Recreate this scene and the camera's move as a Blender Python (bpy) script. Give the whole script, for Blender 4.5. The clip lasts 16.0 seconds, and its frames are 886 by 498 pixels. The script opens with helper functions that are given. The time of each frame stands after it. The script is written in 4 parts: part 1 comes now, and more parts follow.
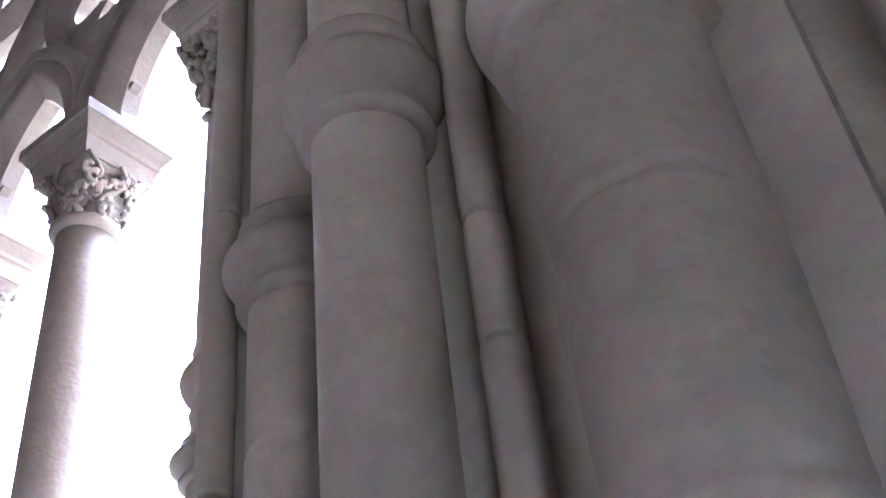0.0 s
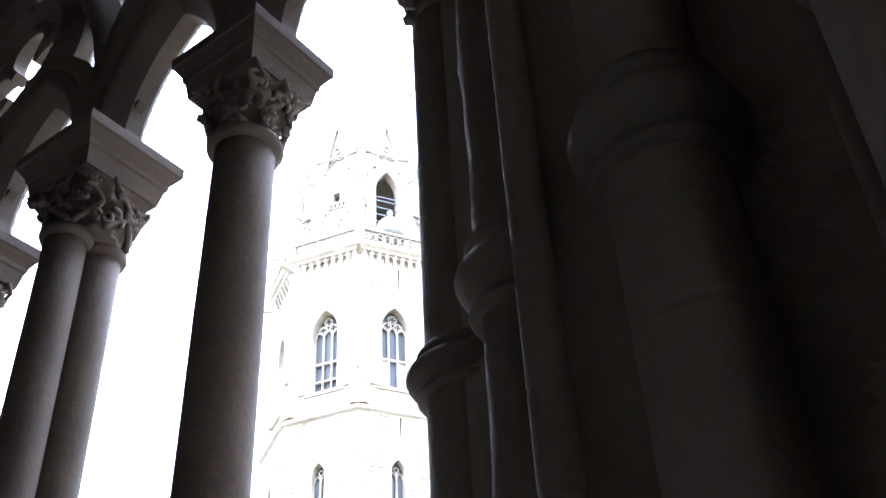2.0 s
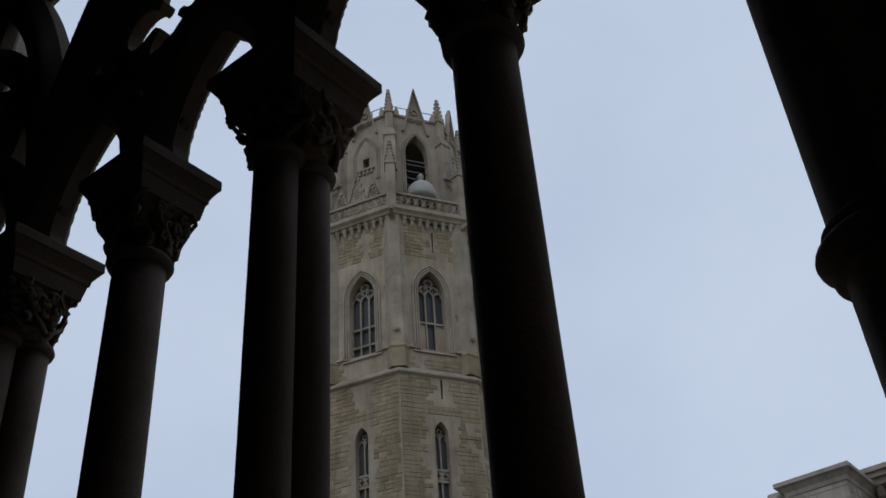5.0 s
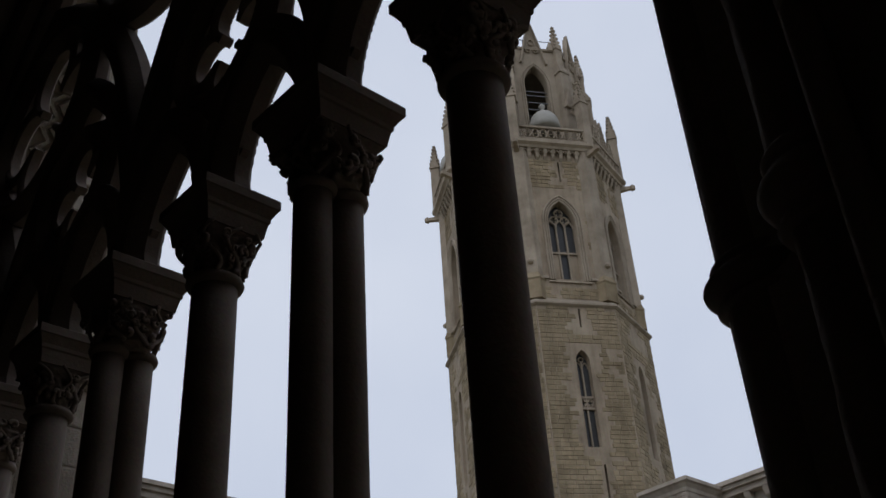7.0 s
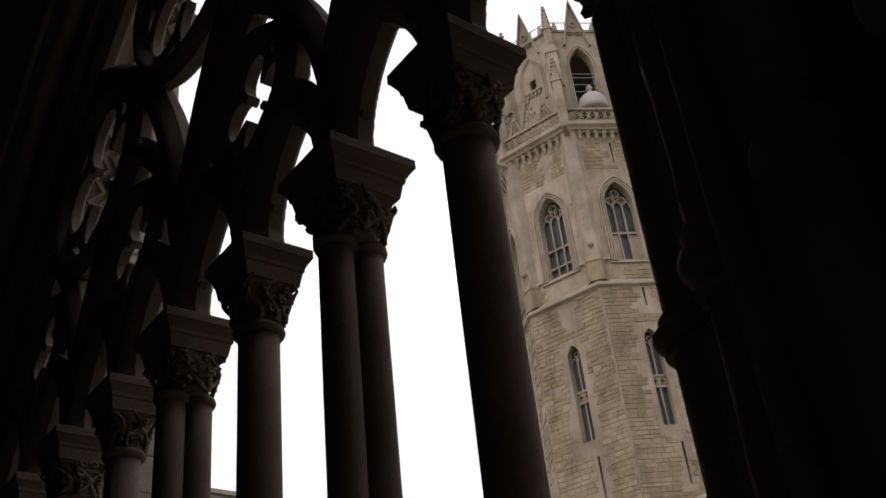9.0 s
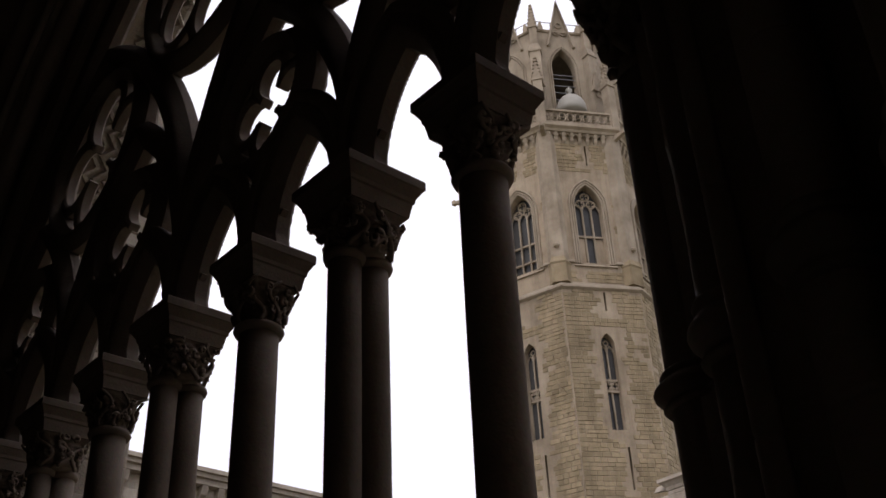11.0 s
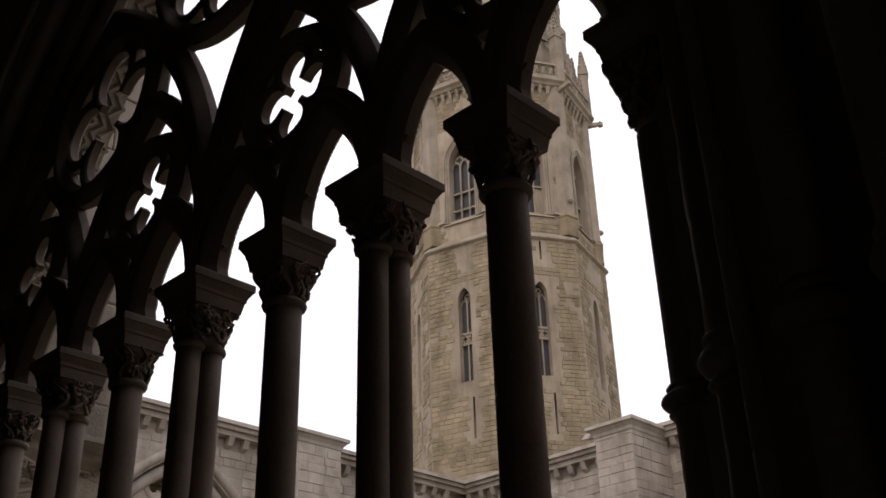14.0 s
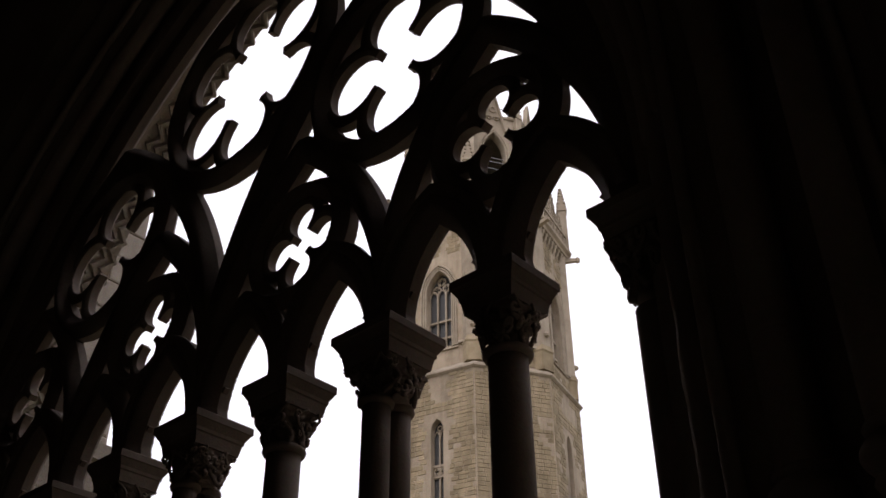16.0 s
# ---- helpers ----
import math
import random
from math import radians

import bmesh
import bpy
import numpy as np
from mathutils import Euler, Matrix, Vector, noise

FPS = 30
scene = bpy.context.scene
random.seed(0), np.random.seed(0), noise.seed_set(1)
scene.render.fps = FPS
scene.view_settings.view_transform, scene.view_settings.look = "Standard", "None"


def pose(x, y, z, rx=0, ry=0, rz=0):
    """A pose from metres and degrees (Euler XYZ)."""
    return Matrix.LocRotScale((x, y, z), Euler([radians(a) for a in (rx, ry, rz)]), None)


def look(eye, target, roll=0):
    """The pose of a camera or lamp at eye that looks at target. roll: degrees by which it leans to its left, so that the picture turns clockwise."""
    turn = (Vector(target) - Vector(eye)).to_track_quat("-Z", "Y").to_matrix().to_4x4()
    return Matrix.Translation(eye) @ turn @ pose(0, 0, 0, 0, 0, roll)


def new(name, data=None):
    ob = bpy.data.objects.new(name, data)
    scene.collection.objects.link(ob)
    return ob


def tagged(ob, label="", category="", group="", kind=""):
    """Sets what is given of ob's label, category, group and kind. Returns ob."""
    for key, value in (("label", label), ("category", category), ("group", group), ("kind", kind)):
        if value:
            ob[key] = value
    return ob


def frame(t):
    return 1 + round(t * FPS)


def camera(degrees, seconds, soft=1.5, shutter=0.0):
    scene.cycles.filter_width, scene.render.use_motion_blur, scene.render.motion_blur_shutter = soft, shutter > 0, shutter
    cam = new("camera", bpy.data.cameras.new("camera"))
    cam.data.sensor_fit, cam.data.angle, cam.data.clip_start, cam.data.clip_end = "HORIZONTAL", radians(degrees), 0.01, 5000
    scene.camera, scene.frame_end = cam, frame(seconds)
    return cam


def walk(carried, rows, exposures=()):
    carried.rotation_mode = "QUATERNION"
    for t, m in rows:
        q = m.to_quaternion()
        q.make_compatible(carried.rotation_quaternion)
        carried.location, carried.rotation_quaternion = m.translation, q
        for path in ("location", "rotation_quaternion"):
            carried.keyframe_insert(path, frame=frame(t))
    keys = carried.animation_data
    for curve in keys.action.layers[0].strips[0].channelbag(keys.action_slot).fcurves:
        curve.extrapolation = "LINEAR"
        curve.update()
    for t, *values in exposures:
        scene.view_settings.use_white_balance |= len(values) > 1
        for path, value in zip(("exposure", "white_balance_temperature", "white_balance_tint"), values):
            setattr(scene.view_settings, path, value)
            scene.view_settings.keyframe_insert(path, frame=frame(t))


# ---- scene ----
cam = camera(45.94, 16.0, soft=1.6)
PATH = [
    (0.0, pose(2.637, -1.633, 1.566, 128.64, 5.62, 38.47)),
    (0.5, pose(2.433, -1.582, 1.607, 128.99, 3.83, 37.59)),
    (1.0, pose(2.266, -1.631, 1.598, 128.96, 2.84, 37.26)),
    (1.5, pose(2.118, -1.725, 1.596, 128.18, 2.94, 36.80)),
    (2.0, pose(1.999, -1.731, 1.591, 128.12, 2.51, 36.82)),
    (2.5, pose(1.792, -1.700, 1.606, 129.09, 2.50, 36.91)),
    (3.0, pose(1.614, -1.752, 1.621, 128.98, 2.96, 36.53)),
    (3.5, pose(1.460, -1.783, 1.631, 127.89, 3.02, 35.99)),
    (4.0, pose(1.306, -1.804, 1.626, 129.11, 3.16, 35.68)),
    (4.5, pose(1.195, -1.891, 1.629, 128.93, 3.41, 36.30)),
    (5.0, pose(1.219, -1.935, 1.628, 126.31, 3.56, 39.21)),
    (7.5, pose(2.046, -2.071, 1.586, 123.00, 3.85, 49.53)),
    (8.0, pose(2.167, -2.127, 1.572, 122.86, 4.52, 51.00)),
    (8.5, pose(2.291, -2.172, 1.561, 122.07, 5.39, 52.42)),
    (9.0, pose(2.367, -2.165, 1.547, 122.88, 5.63, 53.69)),
    (11.5, pose(2.477, -2.647, 1.570, 121.40, 1.48, 47.57)),
    (12.0, pose(2.470, -2.815, 1.550, 121.05, 1.40, 46.30)),
    (12.5, pose(2.532, -2.917, 1.521, 120.56, 1.54, 46.40)),
    (13.0, pose(2.639, -3.035, 1.522, 119.55, 0.70, 46.23)),
    (13.5, pose(2.685, -3.153, 1.511, 119.20, 0.65, 45.11)),
    (14.0, pose(2.718, -3.289, 1.494, 118.29, 1.55, 44.54)),
    (14.5, pose(2.808, -3.376, 1.493, 118.80, 1.50, 44.46)),
    (15.0, pose(2.887, -3.442, 1.499, 120.31, 1.54, 44.15)),
    (15.5, pose(2.883, -3.519, 1.500, 123.18, 0.37, 43.59)),
    (16.0, pose(2.818, -3.615, 1.498, 125.23, 0.40, 42.22)),
]
EXPOSURES = [
    (0.0, 6.95, 4600, 17), (0.5, 6.7, 4450, 14), (1.0, 6.0, 4450, 13), (1.5, 4.75, 4800, 12), (2.0, 3.45, 4950, 12), (2.5, 2.45, 5400, 11),
    (3.0, 1.4, 5550, 8), (3.5, -0.22, 5050, 4), (4.0, -0.65, 5300, 6), (4.5, -0.8, 5500, 8), (5.0, -0.85, 5600, 9),
    (7.5, -0.5, 6200, 13), (8.0, -0.25, 6450, 15), (9.0, 0.05, 6700, 18), (12.0, 0.1, 6700, 19), (14.0, 0.2, 6750, 20), (16.0, 0.3, 6750, 20),
]
walk(cam, PATH, EXPOSURES)

# ---------------------------------------------------------------- world and sun: overcast noon
SUN_EL, SUN_AZ = 50.0, 160.0
world = bpy.data.worlds.new("overcast_sky")
scene.world = world
world.use_nodes = True
wn = world.node_tree.nodes
wl = world.node_tree.links
wn.clear()
sky = wn.new("ShaderNodeTexSky")
sky.sky_type = "NISHITA"
sky.sun_disc = False
sky.sun_elevation = radians(SUN_EL)
sky.sun_rotation = radians(SUN_AZ)
sky.dust_density = 4.0
cloud_noise = wn.new("ShaderNodeTexNoise")
cloud_noise.inputs["Scale"].default_value = 2.2
cloud_noise.inputs["Detail"].default_value = 5.0
cloud_ramp = wn.new("ShaderNodeValToRGB")
cloud_ramp.color_ramp.elements[0].position = 0.3
cloud_ramp.color_ramp.elements[0].color = (9.6, 10.2, 11.4, 1)
cloud_ramp.color_ramp.elements[1].position = 0.75
cloud_ramp.color_ramp.elements[1].color = (12.2, 12.5, 13.0, 1)
wcoord = wn.new("ShaderNodeTexCoord")
wmix = wn.new("ShaderNodeMixRGB")
wmix.inputs[0].default_value = 0.9
wbg = wn.new("ShaderNodeBackground")
wbg.inputs["Strength"].default_value = 0.1
wout = wn.new("ShaderNodeOutputWorld")
wl.new(wcoord.outputs["Generated"], cloud_noise.inputs["Vector"])
wl.new(cloud_noise.outputs["Fac"], cloud_ramp.inputs["Fac"])
wl.new(sky.outputs[0], wmix.inputs[1])
wl.new(cloud_ramp.outputs[0], wmix.inputs[2])
wl.new(wmix.outputs[0], wbg.inputs["Color"])
wl.new(wbg.outputs[0], wout.inputs["Surface"])

sun_data = bpy.data.lights.new("sun", "SUN")
sun_data.energy = 0.8
sun_data.angle = radians(25)
sun_data.color = (1.0, 0.95, 0.87)
sun = new("sun", sun_data)
sun_dir = Vector((math.sin(radians(SUN_AZ)) * math.cos(radians(SUN_EL)), math.cos(radians(SUN_AZ)) * math.cos(radians(SUN_EL)), math.sin(radians(SUN_EL))))
sun.matrix_world = look(sun_dir * 80, (0, 0, 0))


# ---------------------------------------------------------------- materials
def stone(name, dark, mid, light, scale=1.0, bump=0.4, rough=0.9, vary=0.12, blocks=None, stain=0.35, streak=0.0, island=False):
    """Weathered limestone: large stains, grain, pits and, where asked for, faint ashlar joints (width, height)."""
    mat = bpy.data.materials.new(name)
    mat.use_nodes = True
    nt = mat.node_tree
    nodes, links = nt.nodes, nt.links
    bsdf = nodes["Principled BSDF"]
    bsdf.inputs["Roughness"].default_value = rough
    bsdf.inputs["Specular IOR Level"].default_value = 0.25
    geo = nodes.new("ShaderNodeNewGeometry")
    big = nodes.new("ShaderNodeTexNoise")
    big.inputs["Scale"].default_value = 0.9 * scale
    big.inputs["Detail"].default_value = 6
    big.inputs["Roughness"].default_value = 0.62
    fine = nodes.new("ShaderNodeTexNoise")
    fine.inputs["Scale"].default_value = 28 * scale
    fine.inputs["Detail"].default_value = 8
    fine.inputs["Roughness"].default_value = 0.7
    pits = nodes.new("ShaderNodeTexVoronoi")
    pits.inputs["Scale"].default_value = 45 * scale
    for n in (big, fine, pits):
        links.new(geo.outputs["Position"], n.inputs["Vector"])
    ramp = nodes.new("ShaderNodeValToRGB")
    el = ramp.color_ramp.elements
    el[0].position, el[0].color = 0.3, (*dark, 1)
    el[1].position, el[1].color = 0.72, (*light, 1)
    m = el.new(0.5)
    m.color = (*mid, 1)
    links.new(big.outputs["Fac"], ramp.inputs["Fac"])
    grain = nodes.new("ShaderNodeMixRGB")
    grain.blend_type = "OVERLAY"
    grain.inputs[0].default_value = stain
    links.new(ramp.outputs[0], grain.inputs[1])
    links.new(fine.outputs["Color"], grain.inputs[2])
    desat = nodes.new("ShaderNodeHueSaturation")
    desat.inputs["Saturation"].default_value = 0.95
    links.new(grain.outputs[0], desat.inputs["Color"])
    info = nodes.new("ShaderNodeObjectInfo")
    per = nodes.new("ShaderNodeMapRange")
    per.inputs["To Min"].default_value = 1.0 - vary
    per.inputs["To Max"].default_value = 1.0 + vary
    links.new(info.outputs["Random"], per.inputs["Value"])
    links.new(per.outputs[0], desat.inputs["Value"])
    colour = desat.outputs[0]
    if island:
        links.new(geo.outputs["Random Per Island"], per.inputs["Value"])
    if streak:
        stretch = nodes.new("ShaderNodeMapping")
        stretch.inputs["Scale"].default_value = (1.6, 1.6, 0.16)
        runs = nodes.new("ShaderNodeTexNoise")
        runs.inputs["Scale"].default_value = 1.4
        runs.inputs["Detail"].default_value = 7
        runs.inputs["Roughness"].default_value = 0.65
        links.new(geo.outputs["Position"], stretch.inputs["Vector"])
        links.new(stretch.outputs[0], runs.inputs["Vector"])
        wash = nodes.new("ShaderNodeValToRGB")
        wash.color_ramp.elements[0].position, wash.color_ramp.elements[0].color = 0.34, (0.55, 0.53, 0.5, 1)
        wash.color_ramp.elements[1].position, wash.color_ramp.elements[1].color = 0.56, (1.05, 1.04, 1.02, 1)
        links.new(runs.outputs["Fac"], wash.inputs["Fac"])
        dirt = nodes.new("ShaderNodeMixRGB")
        dirt.blend_type = "MULTIPLY"
        dirt.inputs[0].default_value = streak
        links.new(colour, dirt.inputs[1])
        links.new(wash.outputs[0], dirt.inputs[2])
        colour = dirt.outputs[0]
    height = nodes.new("ShaderNodeMath")
    height.operation = "MULTIPLY_ADD"
    height.inputs[1].default_value = 0.35
    links.new(pits.outputs["Distance"], height.inputs[0])
    links.new(fine.outputs["Fac"], height.inputs[2])
    hout = height.outputs[0]
    if blocks:
        sep = nodes.new("ShaderNodeSeparateXYZ")
        comb = nodes.new("ShaderNodeCombineXYZ")
        add = nodes.new("ShaderNodeMath")
        links.new(geo.outputs["Position"], sep.inputs[0])
        links.new(sep.outputs["X"], add.inputs[0])
        links.new(sep.outputs["Y"], add.inputs[1])
        links.new(add.outputs[0], comb.inputs["X"])
        links.new(sep.outputs["Z"], comb.inputs["Y"])
        brick = nodes.new("ShaderNodeTexBrick")
        brick.inputs["Scale"].default_value = 1.0
        brick.inputs["Brick Width"].default_value = blocks[0]
        brick.inputs["Row Height"].default_value = blocks[1]
        brick.inputs["Mortar Size"].default_value = 0.012
        brick.inputs["Mortar Smooth"].default_value = 0.3
        brick.inputs["Color1"].default_value = (0.86, 0.86, 0.86, 1)
        brick.inputs["Color2"].default_value = (1.1, 1.08, 1.04, 1)
        brick.inputs["Mortar"].default_value = (0.68, 0.66, 0.62, 1)
        wobble = nodes.new("ShaderNodeTexNoise")
        wobble.inputs["Scale"].default_value = 2.3
        wobble.inputs["Detail"].default_value = 4
        links.new(geo.outputs["Position"], wobble.inputs["Vector"])
        bend = nodes.new("ShaderNodeVectorMath")
        bend.operation = "MULTIPLY_ADD"
        bend.inputs[1].default_value = (0.22, 0.12, 0.0)
        links.new(wobble.outputs["Color"], bend.inputs[0])
        links.new(comb.outputs[0], bend.inputs[2])
        links.new(bend.outputs[0], brick.inputs["Vector"])
        mul = nodes.new("ShaderNodeMixRGB")
        mul.blend_type = "MULTIPLY"
        mul.inputs[0].default_value = 0.6
        links.new(colour, mul.inputs[1])
        links.new(brick.outputs["Color"], mul.inputs[2])
        colour = mul.outputs[0]
        sub = nodes.new("ShaderNodeMath")
        sub.operation = "SUBTRACT"
        links.new(hout, sub.inputs[0])
        links.new(brick.outputs["Fac"], sub.inputs[1])
        hout = sub.outputs[0]
    links.new(colour, bsdf.inputs["Base Color"])
    bump_node = nodes.new("ShaderNodeBump")
    bump_node.inputs["Strength"].default_value = bump
    bump_node.inputs["Distance"].default_value = 0.012 / scale
    links.new(hout, bump_node.inputs["Height"])
    links.new(bump_node.outputs[0], bsdf.inputs["Normal"])
    return mat


def plain(name, colour, rough=0.6, metal=0.0, scale=12.0, amount=0.25):
    mat = bpy.data.materials.new(name)
    mat.use_nodes = True
    nodes, links = mat.node_tree.nodes, mat.node_tree.links
    bsdf = nodes["Principled BSDF"]
    bsdf.inputs["Roughness"].default_value = rough
    bsdf.inputs["Metallic"].default_value = metal
    geo = nodes.new("ShaderNodeNewGeometry")
    tex = nodes.new("ShaderNodeTexNoise")
    tex.inputs["Scale"].default_value = scale
    tex.inputs["Detail"].default_value = 6
    links.new(geo.outputs["Position"], tex.inputs["Vector"])
    ramp = nodes.new("ShaderNodeValToRGB")
    ramp.color_ramp.elements[0].color = (*[c * (1 - amount) for c in colour], 1)
    ramp.color_ramp.elements[1].color = (*[min(1, c * (1 + amount)) for c in colour], 1)
    links.new(tex.outputs["Fac"], ramp.inputs["Fac"])
    links.new(ramp.outputs[0], bsdf.inputs["Base Color"])
    return mat


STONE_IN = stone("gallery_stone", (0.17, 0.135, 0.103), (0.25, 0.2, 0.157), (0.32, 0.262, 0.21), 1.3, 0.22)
# gallery stone toned down for the arcade: its backlit shade is in the colour
STONE_SHADED = stone("arcade_stone_shaded", (0.12, 0.092, 0.073), (0.172, 0.133, 0.106), (0.23, 0.182, 0.147), 1.3, 0.3)
STONE_WALL = stone("gallery_wall_stone", (0.22, 0.18, 0.14), (0.31, 0.255, 0.2), (0.39, 0.325, 0.26), 1.0, 0.35)
STONE_COURT = stone("courtyard_stone", (0.26, 0.22, 0.178), (0.38, 0.33, 0.272), (0.46, 0.41, 0.345), 0.6, 0.5, blocks=(0.62, 0.3), streak=0.6)
STONE_TRIM = stone("courtyard_trim_stone", (0.23, 0.198, 0.162), (0.34, 0.295, 0.24), (0.42, 0.37, 0.31), 1.2, 0.4, streak=0.5)
COURT_BLOCK = stone("courtyard_ashlar", (0.235, 0.197, 0.158), (0.35, 0.302, 0.246), (0.44, 0.385, 0.32), 1.3, 0.9, vary=0.16, streak=0.5, island=True)
TOWER_PLASTER = stone("tower_plaster", (0.19, 0.149, 0.105), (0.295, 0.238, 0.17), (0.375, 0.312, 0.23), 0.45, 0.6, stain=0.35, streak=0.45)
TOWER_BLOCK = stone("tower_ashlar", (0.15, 0.115, 0.068), (0.235, 0.185, 0.112), (0.32, 0.255, 0.165), 0.5, 0.6, vary=0.16, stain=0.35, streak=0.4, island=True)
TOWER_TRIM = stone("tower_trim", (0.2, 0.163, 0.118), (0.29, 0.241, 0.18), (0.365, 0.31, 0.238), 0.6, 0.5, streak=0.3)
# opaque glass; the dark room behind it is put into its colour
UNLIT_GLASS = plain("unlit_glass", (0.022, 0.023, 0.024), 0.55, 0.0, 3.0, 0.4)
# near-black colour that stands for the shade inside the tower
INSIDE_SHADE = plain("painted_inside_shade", (0.03, 0.027, 0.024), 0.9)
BRONZE = plain("weathered_bell", (0.3, 0.29, 0.26), 0.6, 0.0, 3.0, 0.15)
IRON = plain("iron_rail", (0.12, 0.12, 0.12), 0.5, 0.6)
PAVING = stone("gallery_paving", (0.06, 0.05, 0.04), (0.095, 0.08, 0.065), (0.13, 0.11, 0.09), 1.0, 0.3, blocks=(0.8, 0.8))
EARTH = stone("courtyard_earth", (0.16, 0.14, 0.09), (0.22, 0.2, 0.13), (0.3, 0.27, 0.19), 0.5, 0.6)
ROOF_TILE = stone("roof_tile", (0.2, 0.14, 0.1), (0.3, 0.21, 0.15), (0.36, 0.27, 0.2), 0.8, 0.5, blocks=(0.25, 0.4))


# ---------------------------------------------------------------- mesh helpers
def thing(name, label, category, at=(0, 0, 0), group="", kind=""):
    ob = new(name)
    ob.empty_display_size = 0.2
    ob.location = at
    return tagged(ob, label, category, group, kind)


def link_mesh(name, mesh, material, parent=None, label="", smooth=False):
    if material and not mesh.materials:
        mesh.materials.append(material)
    if smooth:
        mesh.shade_smooth()
    ob = new(name, mesh)
    if parent:
        ob.parent = parent
    if label:
        ob["label"] = label
    return ob


def part(name, bm, material, parent=None, label="", smooth=False):
    mesh = bpy.data.meshes.new(name)
    bmesh.ops.recalc_face_normals(bm, faces=bm.faces)
    bm.to_mesh(mesh)
    bm.free()
    return link_mesh(name, mesh, material, parent, label, smooth)


def box(bm, x0, x1, y0, y1, z0, z1, m=None):
    vs = [bm.verts.new((x, y, z)) for z in (z0, z1) for x, y in ((x0, y0), (x1, y0), (x1, y1), (x0, y1))]
    if m is not None:
        for v in vs:
            v.co = m @ v.co
    for f in ((0, 3, 2, 1), (4, 5, 6, 7), (0, 1, 5, 4), (1, 2, 6, 5), (2, 3, 7, 6), (3, 0, 4, 7)):
        bm.faces.new([vs[i] for i in f])
    return vs


def loft(bm, rings, close=True, m=None):
    """Skins a list of rings that have equally many points; the ends are capped."""
    vr = [[bm.verts.new(m @ Vector(p) if m is not None else p) for p in ring] for ring in rings]
    n = len(vr[0])
    for a, b in zip(vr, vr[1:]):
        for i in range(n):
            bm.faces.new((a[i], a[(i + 1) % n], b[(i + 1) % n], b[i]))
    if close:
        bm.faces.new(vr[0][::-1])
        bm.faces.new(vr[-1])
    return vr


def lathe(bm, profile, segs=28, cx=0.0, cy=0.0, m=None):
    loft(bm, [[(cx + r * math.cos(2 * math.pi * i / segs), cy + r * math.sin(2 * math.pi * i / segs), z) for i in range(segs)] for r, z in profile], True, m)


def ngon_ring(n, r, z, turn=0.0, cx=0.0, cy=0.0):
    return [(cx + r * math.cos(turn + 2 * math.pi * i / n), cy + r * math.sin(turn + 2 * math.pi * i / n), z) for i in range(n)]


def sweep(bm, pts, r, y, segs=8, flat=1.0, m=None):
    """A round moulding along a line of (x, z) points in the plane at y."""
    rings = []
    for i, (x, z) in enumerate(pts):
        a, b = pts[max(i - 1, 0)], pts[min(i + 1, len(pts) - 1)]
        d = Vector((b[0] - a[0], b[1] - a[1])).normalized()
        nx, nz = -d.y, d.x
        rings.append([(x + nx * r * math.cos(t), y + r * flat * math.sin(t), z + nz * r * math.cos(t)) for t in (2 * math.pi * k / segs for k in range(segs))])
    loft(bm, rings, True, m)


def pointed(cx, a, z0, h, steps=24):
    """Points of a pointed arch from its left springing over the apex to the right."""
    R = (h * h + a * a) / (2 * a)
    end = math.asin(min(1.0, h / R)) if h <= R else math.pi - math.asin(h / R)
    end = math.atan2(h, R - a)
    right = [(cx + a - R + R * math.cos(end * i / steps), z0 + R * math.sin(end * i / steps)) for i in range(steps + 1)]
    return [(2 * cx - x, z) for x, z in right] + right[-2::-1]


def fill_loops(name, loops, depth, bevel=0.0):
    """A slab with holes, made of closed loops of (x, z), centred on y = 0."""
    cu = bpy.data.curves.new(name, "CURVE")
    cu.dimensions = "2D"
    cu.fill_mode = "BOTH"
    cu.extrude = depth / 2 - bevel
    cu.bevel_depth, cu.offset, cu.bevel_resolution = bevel, -bevel, 1
    for loop in loops:
        sp = cu.splines.new("POLY")
        sp.points.add(len(loop) - 1)
        for p, (x, z) in zip(sp.points, loop):
            p.co = (x, z, 0, 1)
        sp.use_cyclic_u = True
    ob = new(name, cu)
    mesh = bpy.data.meshes.new_from_object(ob.evaluated_get(bpy.context.evaluated_depsgraph_get()))
    bpy.data.objects.remove(ob)
    bpy.data.curves.remove(cu)
    mesh.transform(Matrix.Rotation(radians(90), 4, "X"))
    mesh.materials.clear()
    return mesh


# ---------------------------------------------------------------- the plan
CRACK_Z = 1.89                    # open joint in the middle shaft of the pier
PITCH = 0.85                      # distance between the little columns
BAY_MID = -3 * PITCH              # the middle of the arcade window
HALF = 3.4                        # half the window's width
SPRING, CROWN = 4.6, 4.8         # springing and rise of the great arch
PIER_X = 2.38                     # middle of the compound pier
FAR_PIER = 2 * BAY_MID - PIER_X
CAP_Z = 4.5
SILL = 0.95
VAULT = 11.0

ground_bm = bmesh.new()
box(ground_bm, -2500, 2500, 0.9, 2500, -0.6, -0.3)
box(ground_bm, -2500, 2500, -2500, 0.9, -0.6, -0.304)
tagged(part("ground", ground_bm, EARTH), "dry brown courtyard earth", "ground", kind="structure")

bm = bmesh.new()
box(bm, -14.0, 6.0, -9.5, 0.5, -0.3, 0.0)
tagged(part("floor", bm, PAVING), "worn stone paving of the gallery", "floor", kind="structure")


